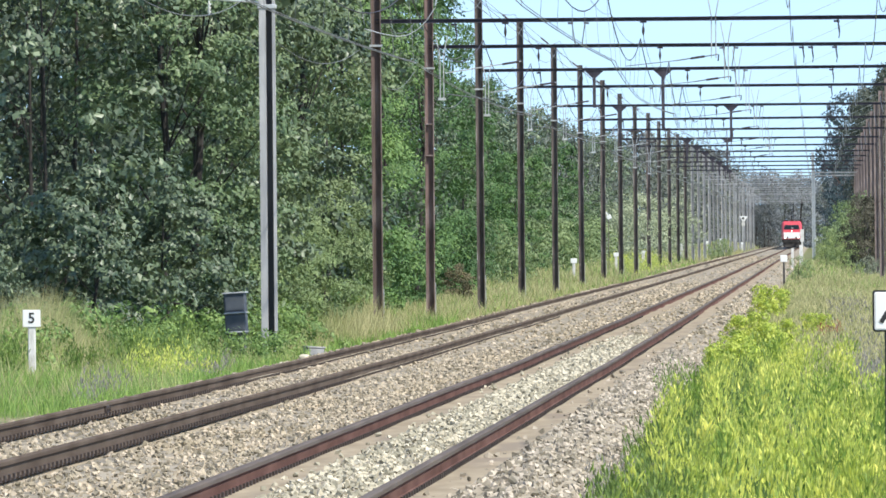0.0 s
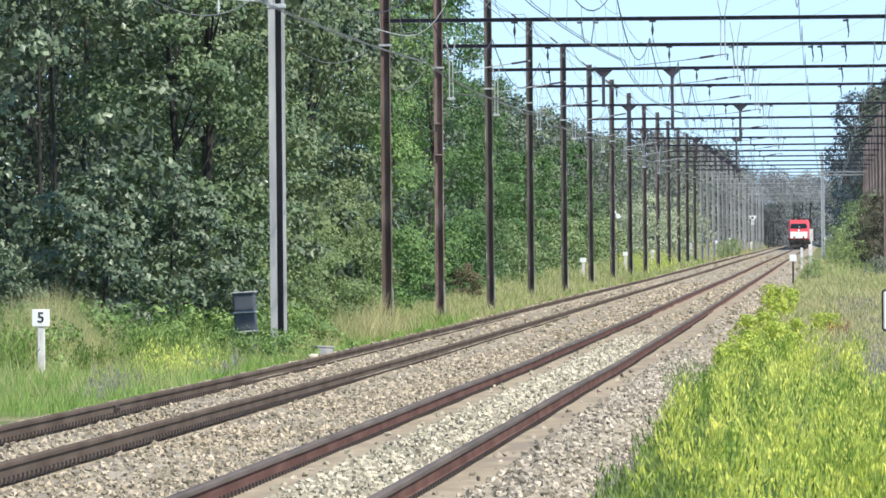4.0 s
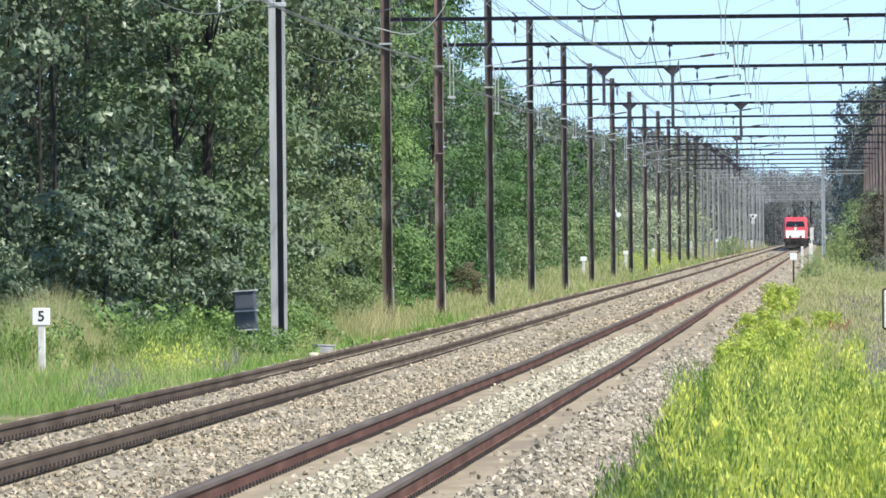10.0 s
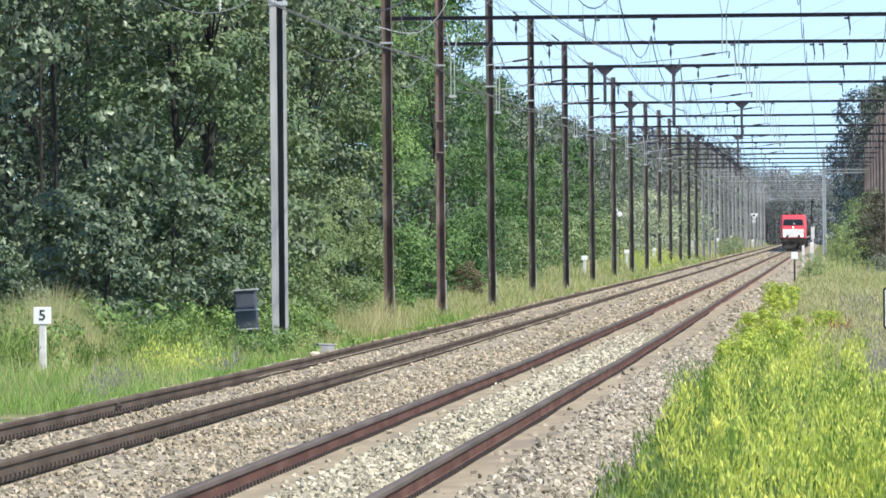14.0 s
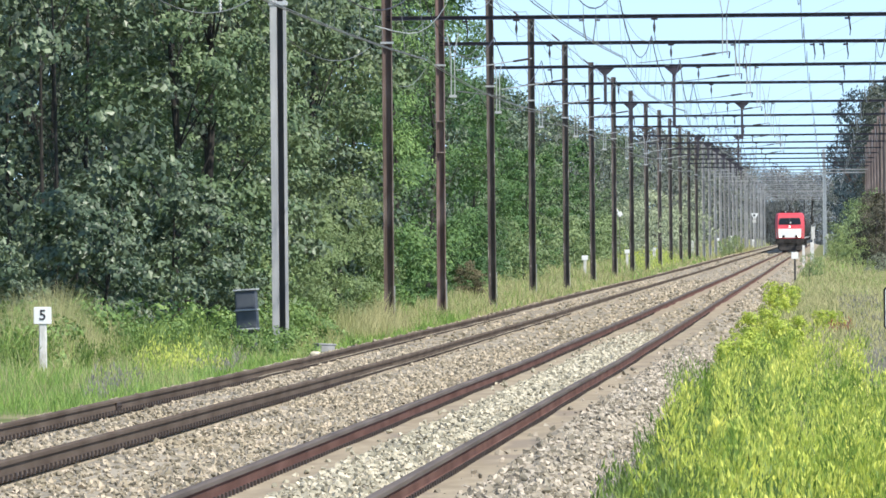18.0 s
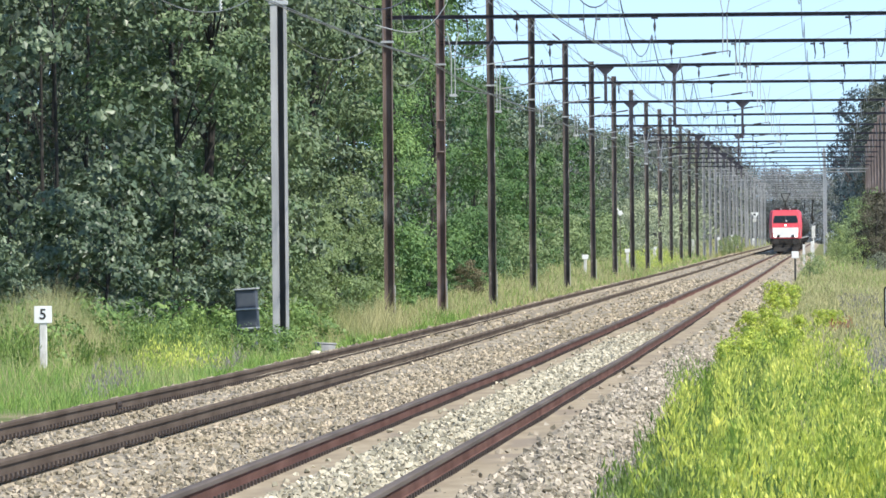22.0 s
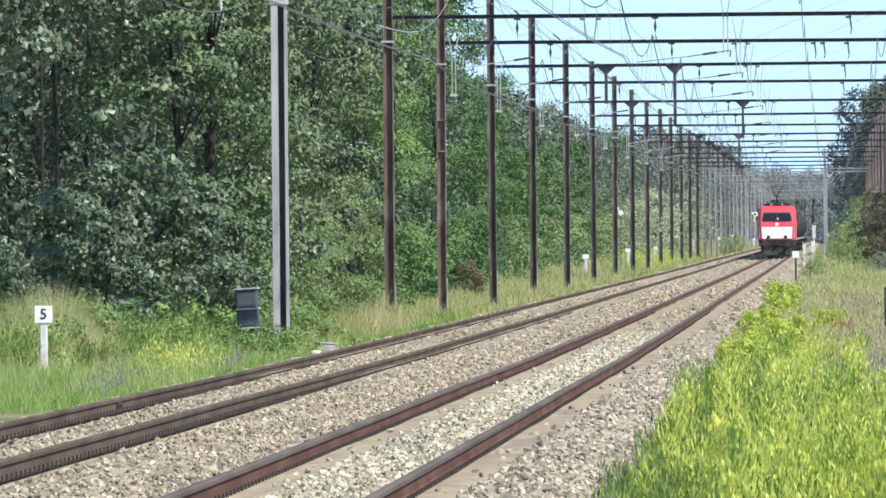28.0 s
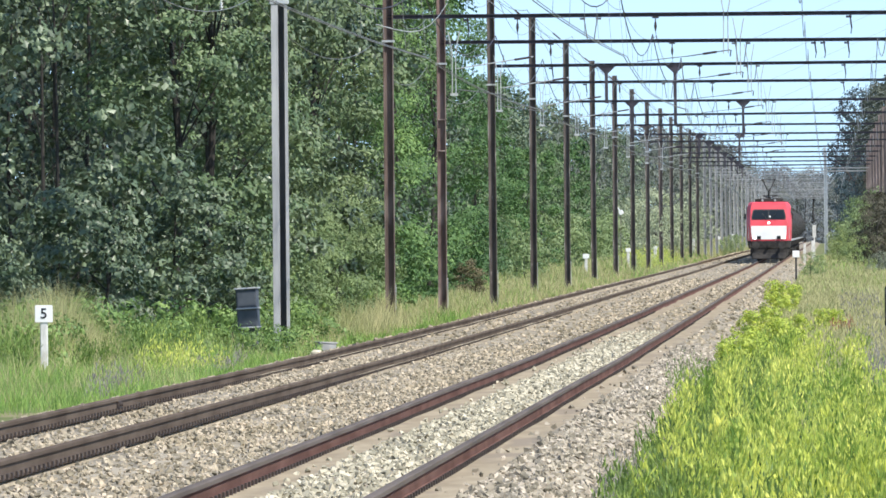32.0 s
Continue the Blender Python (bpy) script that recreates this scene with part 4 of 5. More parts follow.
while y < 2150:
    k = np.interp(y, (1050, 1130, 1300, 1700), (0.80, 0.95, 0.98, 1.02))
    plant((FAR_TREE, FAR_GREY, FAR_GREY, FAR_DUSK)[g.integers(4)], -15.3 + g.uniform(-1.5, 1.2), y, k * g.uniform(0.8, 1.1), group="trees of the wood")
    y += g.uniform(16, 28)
for y in np.arange(226, 470, 7.5):
    plant(SHRUB_DARK if y < 262 else SHRUB, -13.9 - max(0, (258 - y) * 0.06) + g.uniform(-0.7, 0.5), y, g.uniform(0.5, 0.95), group="shrubs of the wood")
for y in np.arange(480, 720, 18):
    plant(SHRUB_PALE, -12.9 + g.uniform(-0.7, 0.5), y, g.uniform(0.5, 0.9), group="shrubs of the wood")
for x, y, s in ((-12.9, 276, 0.8), (-12.9, 287, 0.95), (-12.8, 299, 0.85), (-12.8, 313, 1.15), (-12.6, 321, 1.0), (-12.9, 334, 0.9), (-13.0, 262, 0.7)):
    plant(SHRUB_FEATHER, x, y, s, group="shrubs of the wood")
for x, y, s in ((-12.6, 427, 0.8), (-12.9, 432, 0.7)):
    plant(SHRUB_DEAD, x, y, s, group="withered shrubs")
for i in range(11):
    plant(MOUND, -12.4 + g.uniform(-0.5, 0.4), 745 + i * 34, g.uniform(0.7, 1.0), group="bushes below the masts")
for x, y, s in ((-10.2, 1150, 0.4), (-10.0, 1185, 0.45), (-9.8, 1215, 0.5), (-9.6, 1250, 0.48), (-9.6, 1285, 0.5)):
    plant(SHRUB_GREEN, x, y, s, group="bushes below the masts")
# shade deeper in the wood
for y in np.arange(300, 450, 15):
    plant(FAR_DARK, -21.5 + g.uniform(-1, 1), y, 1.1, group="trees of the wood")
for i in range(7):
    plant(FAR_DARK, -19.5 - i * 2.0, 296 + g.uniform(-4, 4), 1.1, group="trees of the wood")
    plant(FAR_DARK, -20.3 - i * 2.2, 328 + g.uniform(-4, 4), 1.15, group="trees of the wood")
# right-hand side: pines, bushes
for x, y, s in ((5.2, 1180, 0.95), (7.0, 1150, 1.05), (9.0, 1165, 1.15), (11.0, 1190, 1.15), (5.9, 1240, 1.0), (8.0, 1260, 1.1), (5.0, 1300, 0.95), (6.4, 1350, 1.05), (9.0, 1330, 1.2)):
    plant(PINE, x, y, s, group="pines beside the line")
for i in range(12):
    plant(SPRUCE, 3.2 + (i % 4) * 2.2 + g.uniform(-0.3, 0.6), 1830 + i * 18, g.uniform(0.95, 1.15), group="pines beside the line")
for x, y, s in ((3.8, 1533, 1.35), (4.1, 1536.5, 1.32)):
    plant(SPRUCE, x, y, s, 1.0, group="pines beside the line")
for i in range(16):
    plant(SPRUCE, 2.6 + g.uniform(0, 7), 1220 + i * 55, g.uniform(0.6, 0.85), group="pines beside the line")
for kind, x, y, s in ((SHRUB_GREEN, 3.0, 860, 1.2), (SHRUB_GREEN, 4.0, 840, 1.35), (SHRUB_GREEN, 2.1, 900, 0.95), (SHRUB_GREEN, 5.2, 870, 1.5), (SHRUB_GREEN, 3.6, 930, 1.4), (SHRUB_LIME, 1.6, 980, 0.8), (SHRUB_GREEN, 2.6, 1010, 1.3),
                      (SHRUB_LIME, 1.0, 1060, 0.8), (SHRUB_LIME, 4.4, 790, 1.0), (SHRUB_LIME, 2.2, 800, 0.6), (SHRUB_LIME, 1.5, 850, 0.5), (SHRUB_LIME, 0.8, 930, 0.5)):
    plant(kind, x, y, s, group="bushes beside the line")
for x, y, s in ((2.9, 703, 0.7), (3.4, 692, 0.6)):
    plant(SHRUB_GREY, x, y, s, group="grey shrubs in the grass")
for x, y, s in ((-0.95, 640, 0.36), (-0.6, 652, 0.3)):
    plant(SHRUB_GREEN, x, y, s, group="bushes beside the line")
for x, y, s in ((3.0, 728, 0.95), (4.4, 733, 1.08), (3.7, 742, 0.95)):
    plant(OLD_BUSH, x, y, s, group="bushes beside the line")
for i in range(12):
    plant(SHRUB_GREEN, 0.5 + g.uniform(0, 2.5), 1090 + i * 45, g.uniform(0.45, 0.75), group="bushes beside the line")
for x, y, s in ((-13.9, 214, 1.0), (-14.6, 220, 1.2), (-13.2, 222, 0.9), (-13.0, 228, 0.8),
                (-10.4, 248, 0.8), (-11.3, 252, 1.0), (-12.0, 262, 1.0), (-12.6, 245, 1.0), (-12.2, 275, 0.9), (-12.9, 300, 1.1), (-12.5, 330, 1.0), (-15.5, 212, 1.1), (-12.7, 285, 1.0), (-13.9, 209, 0.9),
                (-13.9, 223, 1.3), (-12.2, 224, 0.9), (-12.9, 233, 1.2), (-11.9, 240, 1.0), (-14.9, 208, 1.0), (-10.6, 229.4, 0.62), (-11.45, 233.6, 0.34), (-11.0, 232, 0.3), (-10.15, 228, 0.7), (-10.5, 226.5, 0.75), (-10.9, 228, 0.6)):
    plant(BRAMBLE, x, y, s, group="brambles in the grass")
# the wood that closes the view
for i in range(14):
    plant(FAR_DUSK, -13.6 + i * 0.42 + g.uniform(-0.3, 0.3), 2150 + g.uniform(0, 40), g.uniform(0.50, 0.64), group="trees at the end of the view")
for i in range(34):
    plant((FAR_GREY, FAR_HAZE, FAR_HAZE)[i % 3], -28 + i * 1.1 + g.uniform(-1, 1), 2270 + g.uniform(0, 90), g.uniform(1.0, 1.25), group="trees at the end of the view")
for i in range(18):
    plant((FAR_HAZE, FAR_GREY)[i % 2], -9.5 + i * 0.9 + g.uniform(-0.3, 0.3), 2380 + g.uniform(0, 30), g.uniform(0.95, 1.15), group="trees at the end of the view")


# ---------- grass and weeds ----------
def blades(name, n, area, h, w, material, label, edge=None, power=1.0, lean=0.35, bunch=0.0, leafy=False):
    """Upright blades or leafy stalks spread over an area (x0, x1, y0, y1)."""
    x0, x1, y0, y1 = area
    x, y = rng.uniform(x0, x1, n), y0 + (y1 - y0) * rng.uniform(0, 1, n) ** power
    dens = np.array([noise.noise((a * 0.9, b * 0.16, 5.0)) for a, b in zip(x, y)])
    ok = dens > (bunch - 0.6 + 0.5 * rng.uniform(-1, 1, n))
    if edge is not None:
        ok &= edge(x, y)
    x, y, dens = x[ok], y[ok], dens[ok]
    n = len(x)
    hh = h * rng.uniform(0.5, 1.0, n) * (0.8 + 1.05 * dens)
    far = 1 + (y - y0) / 220.0
    z = ground_z(x, y)
    if leafy:
        c = np.stack([x, y, z + hh * np.sqrt(rng.uniform(0.05, 1, n))], 1)
        ln = rng.uniform(0.04, 0.105, n) * np.sqrt(far)
        axis = np.stack([rng.normal(0, 0.24, n), rng.normal(0, 0.24, n), np.ones(n)], 1)
    else:
        c = np.stack([x, y, z + hh / 2], 1)
        ln = hh
        axis = np.stack([rng.normal(0, lean, n), rng.normal(0, lean, n), np.ones(n)], 1)
    normal = np.stack([rng.normal(0.3, 0.6, n), -np.ones(n), rng.normal(0.5, 0.5, n)], 1)
    me = leaf_mesh(name, c, ln, w * rng.uniform(0.6, 1.3, n) * far, axis, normal, material)
    return tagged(new(name, me), label, "plants", kind="stuff")


def right_edge(x, y):
    return x > -1.48 + 0.26 * np.sin(y * 0.21) + 0.18 * np.sin(y * 0.73)


def strip_edge(x, y):
    return right_edge(x, y) & (rng.uniform(0, 1, len(x)) > (x + 1.5) / 1.6 + 0.25 * np.sin(y * 0.13))


def weed_field(x, y):
    thin = (y - 105) / 70.0 * np.clip(0.30 + 0.28 * (x + 1.6), 0.2, 1.3)
    return right_edge(x, y) & (rng.uniform(0, 1, len(x)) > thin)


blades("tall_weeds", 56000, (-2.0, 3.6, 84, 230), 0.66, 0.019, M_WEED, "yellow-green flowering weeds beside the track", weed_field, 1.2, leafy=True, bunch=0.28)
blades("tall_weeds", 32000, (-2.0, 3.4, 84, 230), 0.60, 0.02, M_WEED_DARK, "green weeds under the yellow ones", weed_field, 1.2, leafy=True)
blades("tall_weeds", 9000, (-1.9, 1.0, 165, 300), 0.55, 0.022, M_WEED, "yellow-green weeds along the ballast", strip_edge, 1.6, leafy=True, bunch=0.35)
WEED_BUSH = tree_kind("mustard_bush", "bushy yellow-green flowering weed beside the ballast", "weed", 1.1, 0.5, 0.0, 30, 70, 0.2, 0.075, M_WEED, 81, 0.012, core=10, flat=0.9, spread=(0.35, 1.2))
for x, y, s in ((-1.5, 365, 0.85), (-1.7, 358, 0.6), (-1.2, 372, 0.7), (-1.75, 270, 0.6), (-1.4, 276, 0.62), (-1.1, 262, 0.5), (-0.2, 300, 0.45), (0.2, 306, 0.4), (-0.7, 280, 0.45), (-1.0, 240, 0.6), (-1.6, 236, 0.55),
                (-1.5, 215, 0.6), (-0.6, 222, 0.55), (-1.55, 196, 0.6), (-1.2, 182, 0.7)):
    plant(WEED_BUSH, x, y, s, group="flowering weed bushes")
blades("dry_grass", 46000, (-1.6, 5.5, 120, 700), 0.34, 0.011, M_DRY, "sun-bleached grass on the empty strip", None, 1.5)
blades("meadow_grass", 4500, (-1.6, 6.0, 450, 1100), 0.42, 0.014, M_GRASS, "green grass beside the line", None, 1.2)
blades("dry_grass", 9000, (-1.6, 6.0, 450, 1100), 0.45, 0.014, M_DRY, "pale grass beside the line", None, 1.2)
blades("meadow_grass", 50000, (-14.6, -9.75, 158, 330), 0.42, 0.009, M_GRASS, "tall green meadow grass beside the track", None, 1.0)
blades("meadow_grass", 20000, (-19, -12.8, 207, 262), 1.0, 0.011, M_GRASS, "waist-high grass before the wood", None, 1.0)
blades("dry_grass", 17000, (-19, -12.6, 208, 236), 1.2, 0.009, M_DRY, "tall pale seeding grass before the wood", None, 1.0)
blades("tall_weeds", 2400, (-11.7, -10.3, 193, 210), 0.7, 0.018, M_WEED, "patch of yellow-flowering weed in the grass", None, 1.0, leafy=True)
blades("tall_weeds", 600, (-10.6, -10.1, 200, 212), 0.6, 0.016, M_GREY_WEED, "grey dead stalks in the grass", None, 1.0, leafy=True, bunch=0.3)
blades("dead_stalks", 420, (-10.45, -10.0, 168, 178), 0.62, 0.014, M_GREY_WEED, "grey dead stalks at the edge of the meadow", None, 1.0, leafy=True)
blades("dry_grass", 6000, (-14.6, -9.85, 160, 300), 0.62, 0.008, M_DRY, "pale seeding grass among the green", None, 1.0, bunch=0.3)
blades("green_weeds", 7000, (-14.2, -11.4, 208, 234), 0.85, 0.022, M_WEED_DARK, "leafy green weeds in the meadow", None, 1.0, leafy=True, bunch=0.3)
blades("dry_grass", 1700, (-11.3, -9.95, 262, 291), 0.95, 0.010, M_DRY, "tall pale grass round a mast's foot", None, 1.0)
blades("dry_grass", 34000, (-14.5, -9.9, 240, 620), 0.55, 0.011, M_DRY, "seeding pale grass below the masts", None, 1.1)
blades("meadow_grass", 11000, (-14.0, -9.8, 330, 1000), 0.6, 0.014, M_GRASS, "green grass below the masts", None, 1.1)
blades("dry_grass", 15000, (-14.0, -9.8, 400, 1000), 0.65, 0.014, M_DRY, "pale dry grass below the masts", None, 1.1)
blades("green_weeds", 17000, (-1.85, -1.0, 84, 215), 0.5, 0.018, M_WEED_DARK, "dark green weeds creeping onto the ballast", None, 1.0, leafy=True, bunch=0.35)
blades("green_weeds", 900, (-2.1, -1.55, 150, 192), 0.5, 0.014, M_WEED_DARK, "dark green plumes on the edge of the ballast", None, 1.0, leafy=True, bunch=0.3)
blades("green_weeds", 700, (-1.85, -1.45, 98, 132), 0.5, 0.014, M_WEED_DARK, "dark green plumes on the edge of the ballast", None, 1.0, leafy=True, bunch=0.3)
blades("green_weeds", 520, (-2.25, -1.8, 164, 186), 0.55, 0.014, M_WEED_DARK, "dark green plumes on the edge of the ballast", None, 1.0, leafy=True)
blades("dead_stalks", 1500, (-1.9, -1.2, 84, 110), 0.6, 0.012, M_GREY_WEED, "grey dead stalks at the edge of the ballast", None, 1.0, leafy=True, bunch=0.3)


def weed_plants(name, n, area, material, label, per=190, h=1.0, keep=None):
    """Single bushy flowering weeds that stand above the rest."""
    x, y = rng.uniform(area[0], area[1], n), area[2] + (area[3] - area[2]) * rng.uniform(0, 1, n) ** 1.3
    if keep is not None:
        ok = keep(x, y)
        x, y = x[ok], y[ok]
    n = len(x)
    hh, ww = h * rng.uniform(0.6, 1.1, n), rng.uniform(0.10, 0.26, n)
    k = np.repeat(np.arange(n), per)
    u = np.sqrt(rng.uniform(0.03, 1, len(k)))
    r, a = ww[k] * (0.35 + 0.65 * u) * np.sqrt(rng.uniform(0, 1, len(k))), rng.uniform(0, math.tau, len(k))
    c = np.stack([x[k] + r * np.cos(a), y[k] + r * np.sin(a), ground_z(x, y)[k] + hh[k] * u * (1 - 0.25 * (r / ww[k]) ** 2)], 1)
    axis = np.stack([np.cos(a) * 0.28, np.sin(a) * 0.28, np.ones(len(k))], 1) + rng.normal(0, 0.2, (len(k), 3))
    normal = np.stack([np.cos(a), np.sin(a), np.full(len(k), 0.5)], 1) + rng.normal(0, 0.4, (len(k), 3))
    me = leaf_mesh(name, c, rng.uniform(0.045, 0.11, len(k)), rng.uniform(0.011, 0.024, len(k)), axis, normal, material)
    return tagged(new(name, me), label, "plants", kind="stuff")


weed_plants("flowering_weeds", 430, (-1.4, 3.2, 85, 190), M_WEED, "bushy yellow-flowering weeds beside the track", keep=weed_field)
weed_plants("green_weeds", 60, (-1.65, -1.0, 84, 165), M_WEED_DARK, "bushy green weeds at the edge of the ballast", 120, 0.75)
weed_plants("green_weeds", 45, (-1.5, -0.8, 106, 172), M_WEED_DARK, "bushy green weeds at the edge of the ballast", 120, 0.85)
weed_plants("green_weeds", 60, (-14.2, -12.0, 196, 240), M_WEED_DARK, "bushy green weeds in the meadow", 120, 0.8)
blades("tall_weeds", 6000, (-12.2, -10.2, 690, 850), 0.95, 0.03, M_WEED, "yellow-flowering weeds below the masts", None, 1.0, leafy=True)
blades("meadow_grass", 7000, (-13.5, -9.9, 1000, 1700), 0.6, 0.02, M_DRY, "pale grass on the far bank", None, 1.0)
blades("dry_grass", 5000, (-16.5, -12.9, 214, 228), 1.35, 0.010, M_DRY, "pale seed heads above the grass before the wood", None, 1.0, bunch=0.25)
blades("red_sorrel", 260, (0.0, 0.6, 285, 312), 0.4, 0.02, M_RED_WEED, "small patch of red sorrel in the dry grass", None, 1.0, leafy=True)
blades("dead_stalks", 1000, (0.45, 0.95, 172, 190), 0.75, 0.016, M_GREY_WEED, "clump of grey dead stalks beside the weeds", None, 1.0, leafy=True)
blades("dead_stalks", 900, (0.3, 1.6, 230, 420), 0.65, 0.014, M_GREY_WEED, "grey dead stalks in the dry grass", None, 1.0, leafy=True, bunch=0.35)

# ---------- signs and posts ----------
def text(body, size, parent, material, loc):
    cu = bpy.data.curves.new("digit", "FONT")
    cu.body, cu.size, cu.align_x, cu.align_y, cu.extrude, cu.offset = body, size, "CENTER", "CENTER", 0.003, 0.003
    cu.materials.append(material)
    ob = new("digit", cu)
    ob.parent = parent
    ob.location, ob.rotation_euler = loc, (radians(90), 0, 0)
    return ob


def at_ground(th, x, y, sink=0.0):
    th.location = (x, y, float(ground_z(x, y)) - sink)
    return th


def marker_post(x, y, h, label, plate=0.0, digit="", plate_h=None, w=0.12, paint=None):
    """White trackside marker: a tapered post, with a square plate where it has one."""
    th = tagged(new("marker_post"), label, "marker post", "white marker posts")
    bm = B()
    box(bm, (0, 0, (h - 0.3) / 2), (w, 0.10, h + 0.3), 0.012)
    part("post", bm, M_POST, th)
    if plate:
        ph = plate_h or plate
        p = part("plate", box(B(), (0, -0.06, h + ph / 2 - 0.06), (plate, 0.02, ph), 0.006), paint or M_WHITE, th, "white plate")
        if digit:
            text(digit, ph * 0.85, p, M_BLACK, (0, -0.075, h + ph / 2 - 0.06))
    return at_ground(th, x, y)


marker_post(-13.27, 205, 0.98, "white kilometre post with a black 5 on its plate", 0.30, "5", 0.29, 0.125)
for x, y, h, p, w in ((-11.2, 560, 0.92, 0.28, 0.13), (-11.2, 678, 0.95, 0.28, 0.14), (-11.2, 784, 0.9, 0.26, 0.17), (-11.2, 1007, 1.15, 0.27, 0.22), (-11.2, 1235, 0.9, 0.34, 0.26), (-11.2, 1420, 0.95, 0.5, 0.36),
                   (-10.9, 1640, 1.1, 0.35, 0.3), (-10.6, 1720, 0.9, 0.4, 0.3)):
    marker_post(x, y, h, "weathered white marker post with a small head plate", p, "", p * 0.75, w, M_WHITE)
marker_post(-1.8, 900, 1.5, "weathered white post beside the track", w=0.19)
marker_post(-1.25, 960, 1.7, "weathered white post beside the track", w=0.26)
marker_post(-1.2, 1000, 2.0, "white post with a tall pale plate beside the track", 0.30, "", 1.0, 0.12, M_POST)
marker_post(-0.1, 1180, 1.9, "post with a small white plate beside the bushes", 0.36, "", 0.36, 0.06)

th = tagged(new("trackside_sign"), "small white plate on a dark post in the grass", "sign")
part("post", rod(B(), (0, 0, -0.3), (0, 0, 1.3), 0.045, 8), M_BLACK, th)
part("plate", box(B(), (0, -0.05, 1.42), (0.34, 0.03, 0.33), 0.02), M_WHITE, th)
at_ground(th, -1.6, 588)

# plate stands in for an unidentified white thing; its pole is added
th = tagged(new("plate_on_pole"), "small unidentified white thing, built as a tilted plate on an added thin dark pole", "sign")
part("pole", rod(B(), (0, 0, -0.3), (0, 0, 3.25), 0.02, 6), M_RUST_DARK, th)
part("plate", box(B(), (0.02, -0.04, 3.15), (0.24, 0.03, 0.22), 0.02, Matrix.Rotation(radians(-28), 3, "Y")), M_WHITE, th)
part("bracket", rod(B(), (-0.02, 0, 3.2), (-0.22, 0, 3.5), 0.035, 6), M_WHITE, th)
at_ground(th, -11.0, 643)

th = tagged(new("number_sign"), "white framed plate on a dark post among the weeds", "sign")
part("post", rod(B(), (0, 0, -0.35), (0, 0, 1.62), 0.018, 10), M_BLACK, th)
fr = part("frame", box(B(), (0.0, -0.02, 1.74), (0.19, 0.02, 0.275), 0.012), M_BLACK, th, "black rounded frame")
part("plate", box(B(), (0.0, -0.033, 1.74), (0.165, 0.012, 0.25), 0.008), M_WHITE, fr)
bm = box(B(), (-0.005, -0.0425, 1.72), (0.03, 0.005, 0.13), 0, Matrix.Rotation(radians(32), 3, "Y"))
part("bar", bm, M_BLACK, fr)
at_ground(th, 0.458, 80, -0.07)

# trackside cabinet
th = tagged(new("trackside_cabinet"), "slate-grey trackside cabinet with pale ledges in the grass", "cabinet")
bm = B()
box(bm, (0, 0, 0.98), (0.40, 0.34, 0.8), 0.015)
part("body", bm, M_CABINET, th)
part("foot", box(B(), (0, 0.02, 0.24), (0.33, 0.28, 0.72), 0.015), M_CABINET, th)
for i, (z, w) in enumerate(((1.39, 0.46), (1.00, 0.43), (0.63, 0.41))):
    part("ledge", box(B(), (0.01, -0.02, z), (w, 0.40, 0.03), 0.008), M_CABINET_EDGE, th, "pale metal ledge")
for z in (0.815, 1.19):
    part("panel", box(B(), (0, -0.176, z), (0.34, 0.012, 0.28), 0.004), M_CABINET, th)
at_ground(th, -11.2, 235)
th.rotation_euler = (0, radians(-3), radians(-6))

# concrete block and pale rubble by the track
th = tagged(new("concrete_trough"), "low grey concrete cable trough beside the rail", "concrete block")
bm = box(B(), (0, 0, 0.17), (0.42, 0.6, 0.42), 0.03)
for v in bm.verts:
    if v.co.z < 0.1:
        v.co.x *= 0.68
part("trough", bm, M_CONCRETE, th)
part("lid", box(B(), (0, 0, 0.40), (0.46, 0.62, 0.045), 0.01), M_CONCRETE, th)
at_ground(th, -9.72, 234, 0.08)
th.rotation_euler, th.scale = (0, radians(3), radians(14)), (0.78, 0.78, 0.78)


def boulder(x, y, s, label, seed):
    g2 = random.Random(seed)
    bm = B()
    bmesh.ops.create_icosphere(bm, subdivisions=2, radius=s)
    for v in bm.verts:
        v.co *= 0.75 + 0.45 * g2.random()
        v.co.z *= 0.6
    ob = tagged(part("stone", bm, M_STONE_PALE), label, "stone")
    ob.location = (x, y, float(ground_z(x, y)) + s * 0.3)
    return ob


boulder(-9.55, 226, 0.13, "pale loose stone beside the rail", 1)
boulder(-9.75, 229, 0.08, "pale loose stone beside the rail", 2)
boulder(-9.7, 150, 0.05, "pale loose stone beside the rail", 4)
for i in range(22):
    boulder(-9.42 - 0.3 * rng.uniform(), 206 + 26 * (i / 22) + rng.uniform(-0.6, 0.6), rng.uniform(0.035, 0.08), "pale loose stone beside the rail", 20 + i)
pb = boulder(RAILS[2] + 0.09, 172, 0.04, "small white stone lying beside the rail", 3)
pb.location.z = float(zt(172)) - 0.14

# distance signal with a white triangular board
th = tagged(new("speed_board"), "white triangular board on a post far along the line", "sign")
part("post", rod(B(), (0, 0, -0.5), (0, 0, 4.6), 0.05, 8), M_PALE_MAST, th)
bm = B()
tri = [(-0.55, 4.95), (0.55, 4.95), (0.12, 4.2), (-0.12, 4.2)]
f0 = [bm.verts.new((x, -0.03, z)) for x, z in tri]
f1 = [bm.verts.new((x, 0.03, z)) for x, z in tri]
bm.faces.new(f0), bm.faces.new(f1[::-1])
for i in range(4):
    bm.faces.new((f0[i], f1[i], f1[(i + 1) % 4], f0[(i + 1) % 4]))
bmesh.ops.recalc_face_normals(bm, faces=bm.faces)
bd = part("board", bm, M_WHITE, th)
part("bar", box(B(), (-0.06, -0.036, 4.66), (0.34, 0.01, 0.26)), M_BLACK, bd, "dark marks on the board")
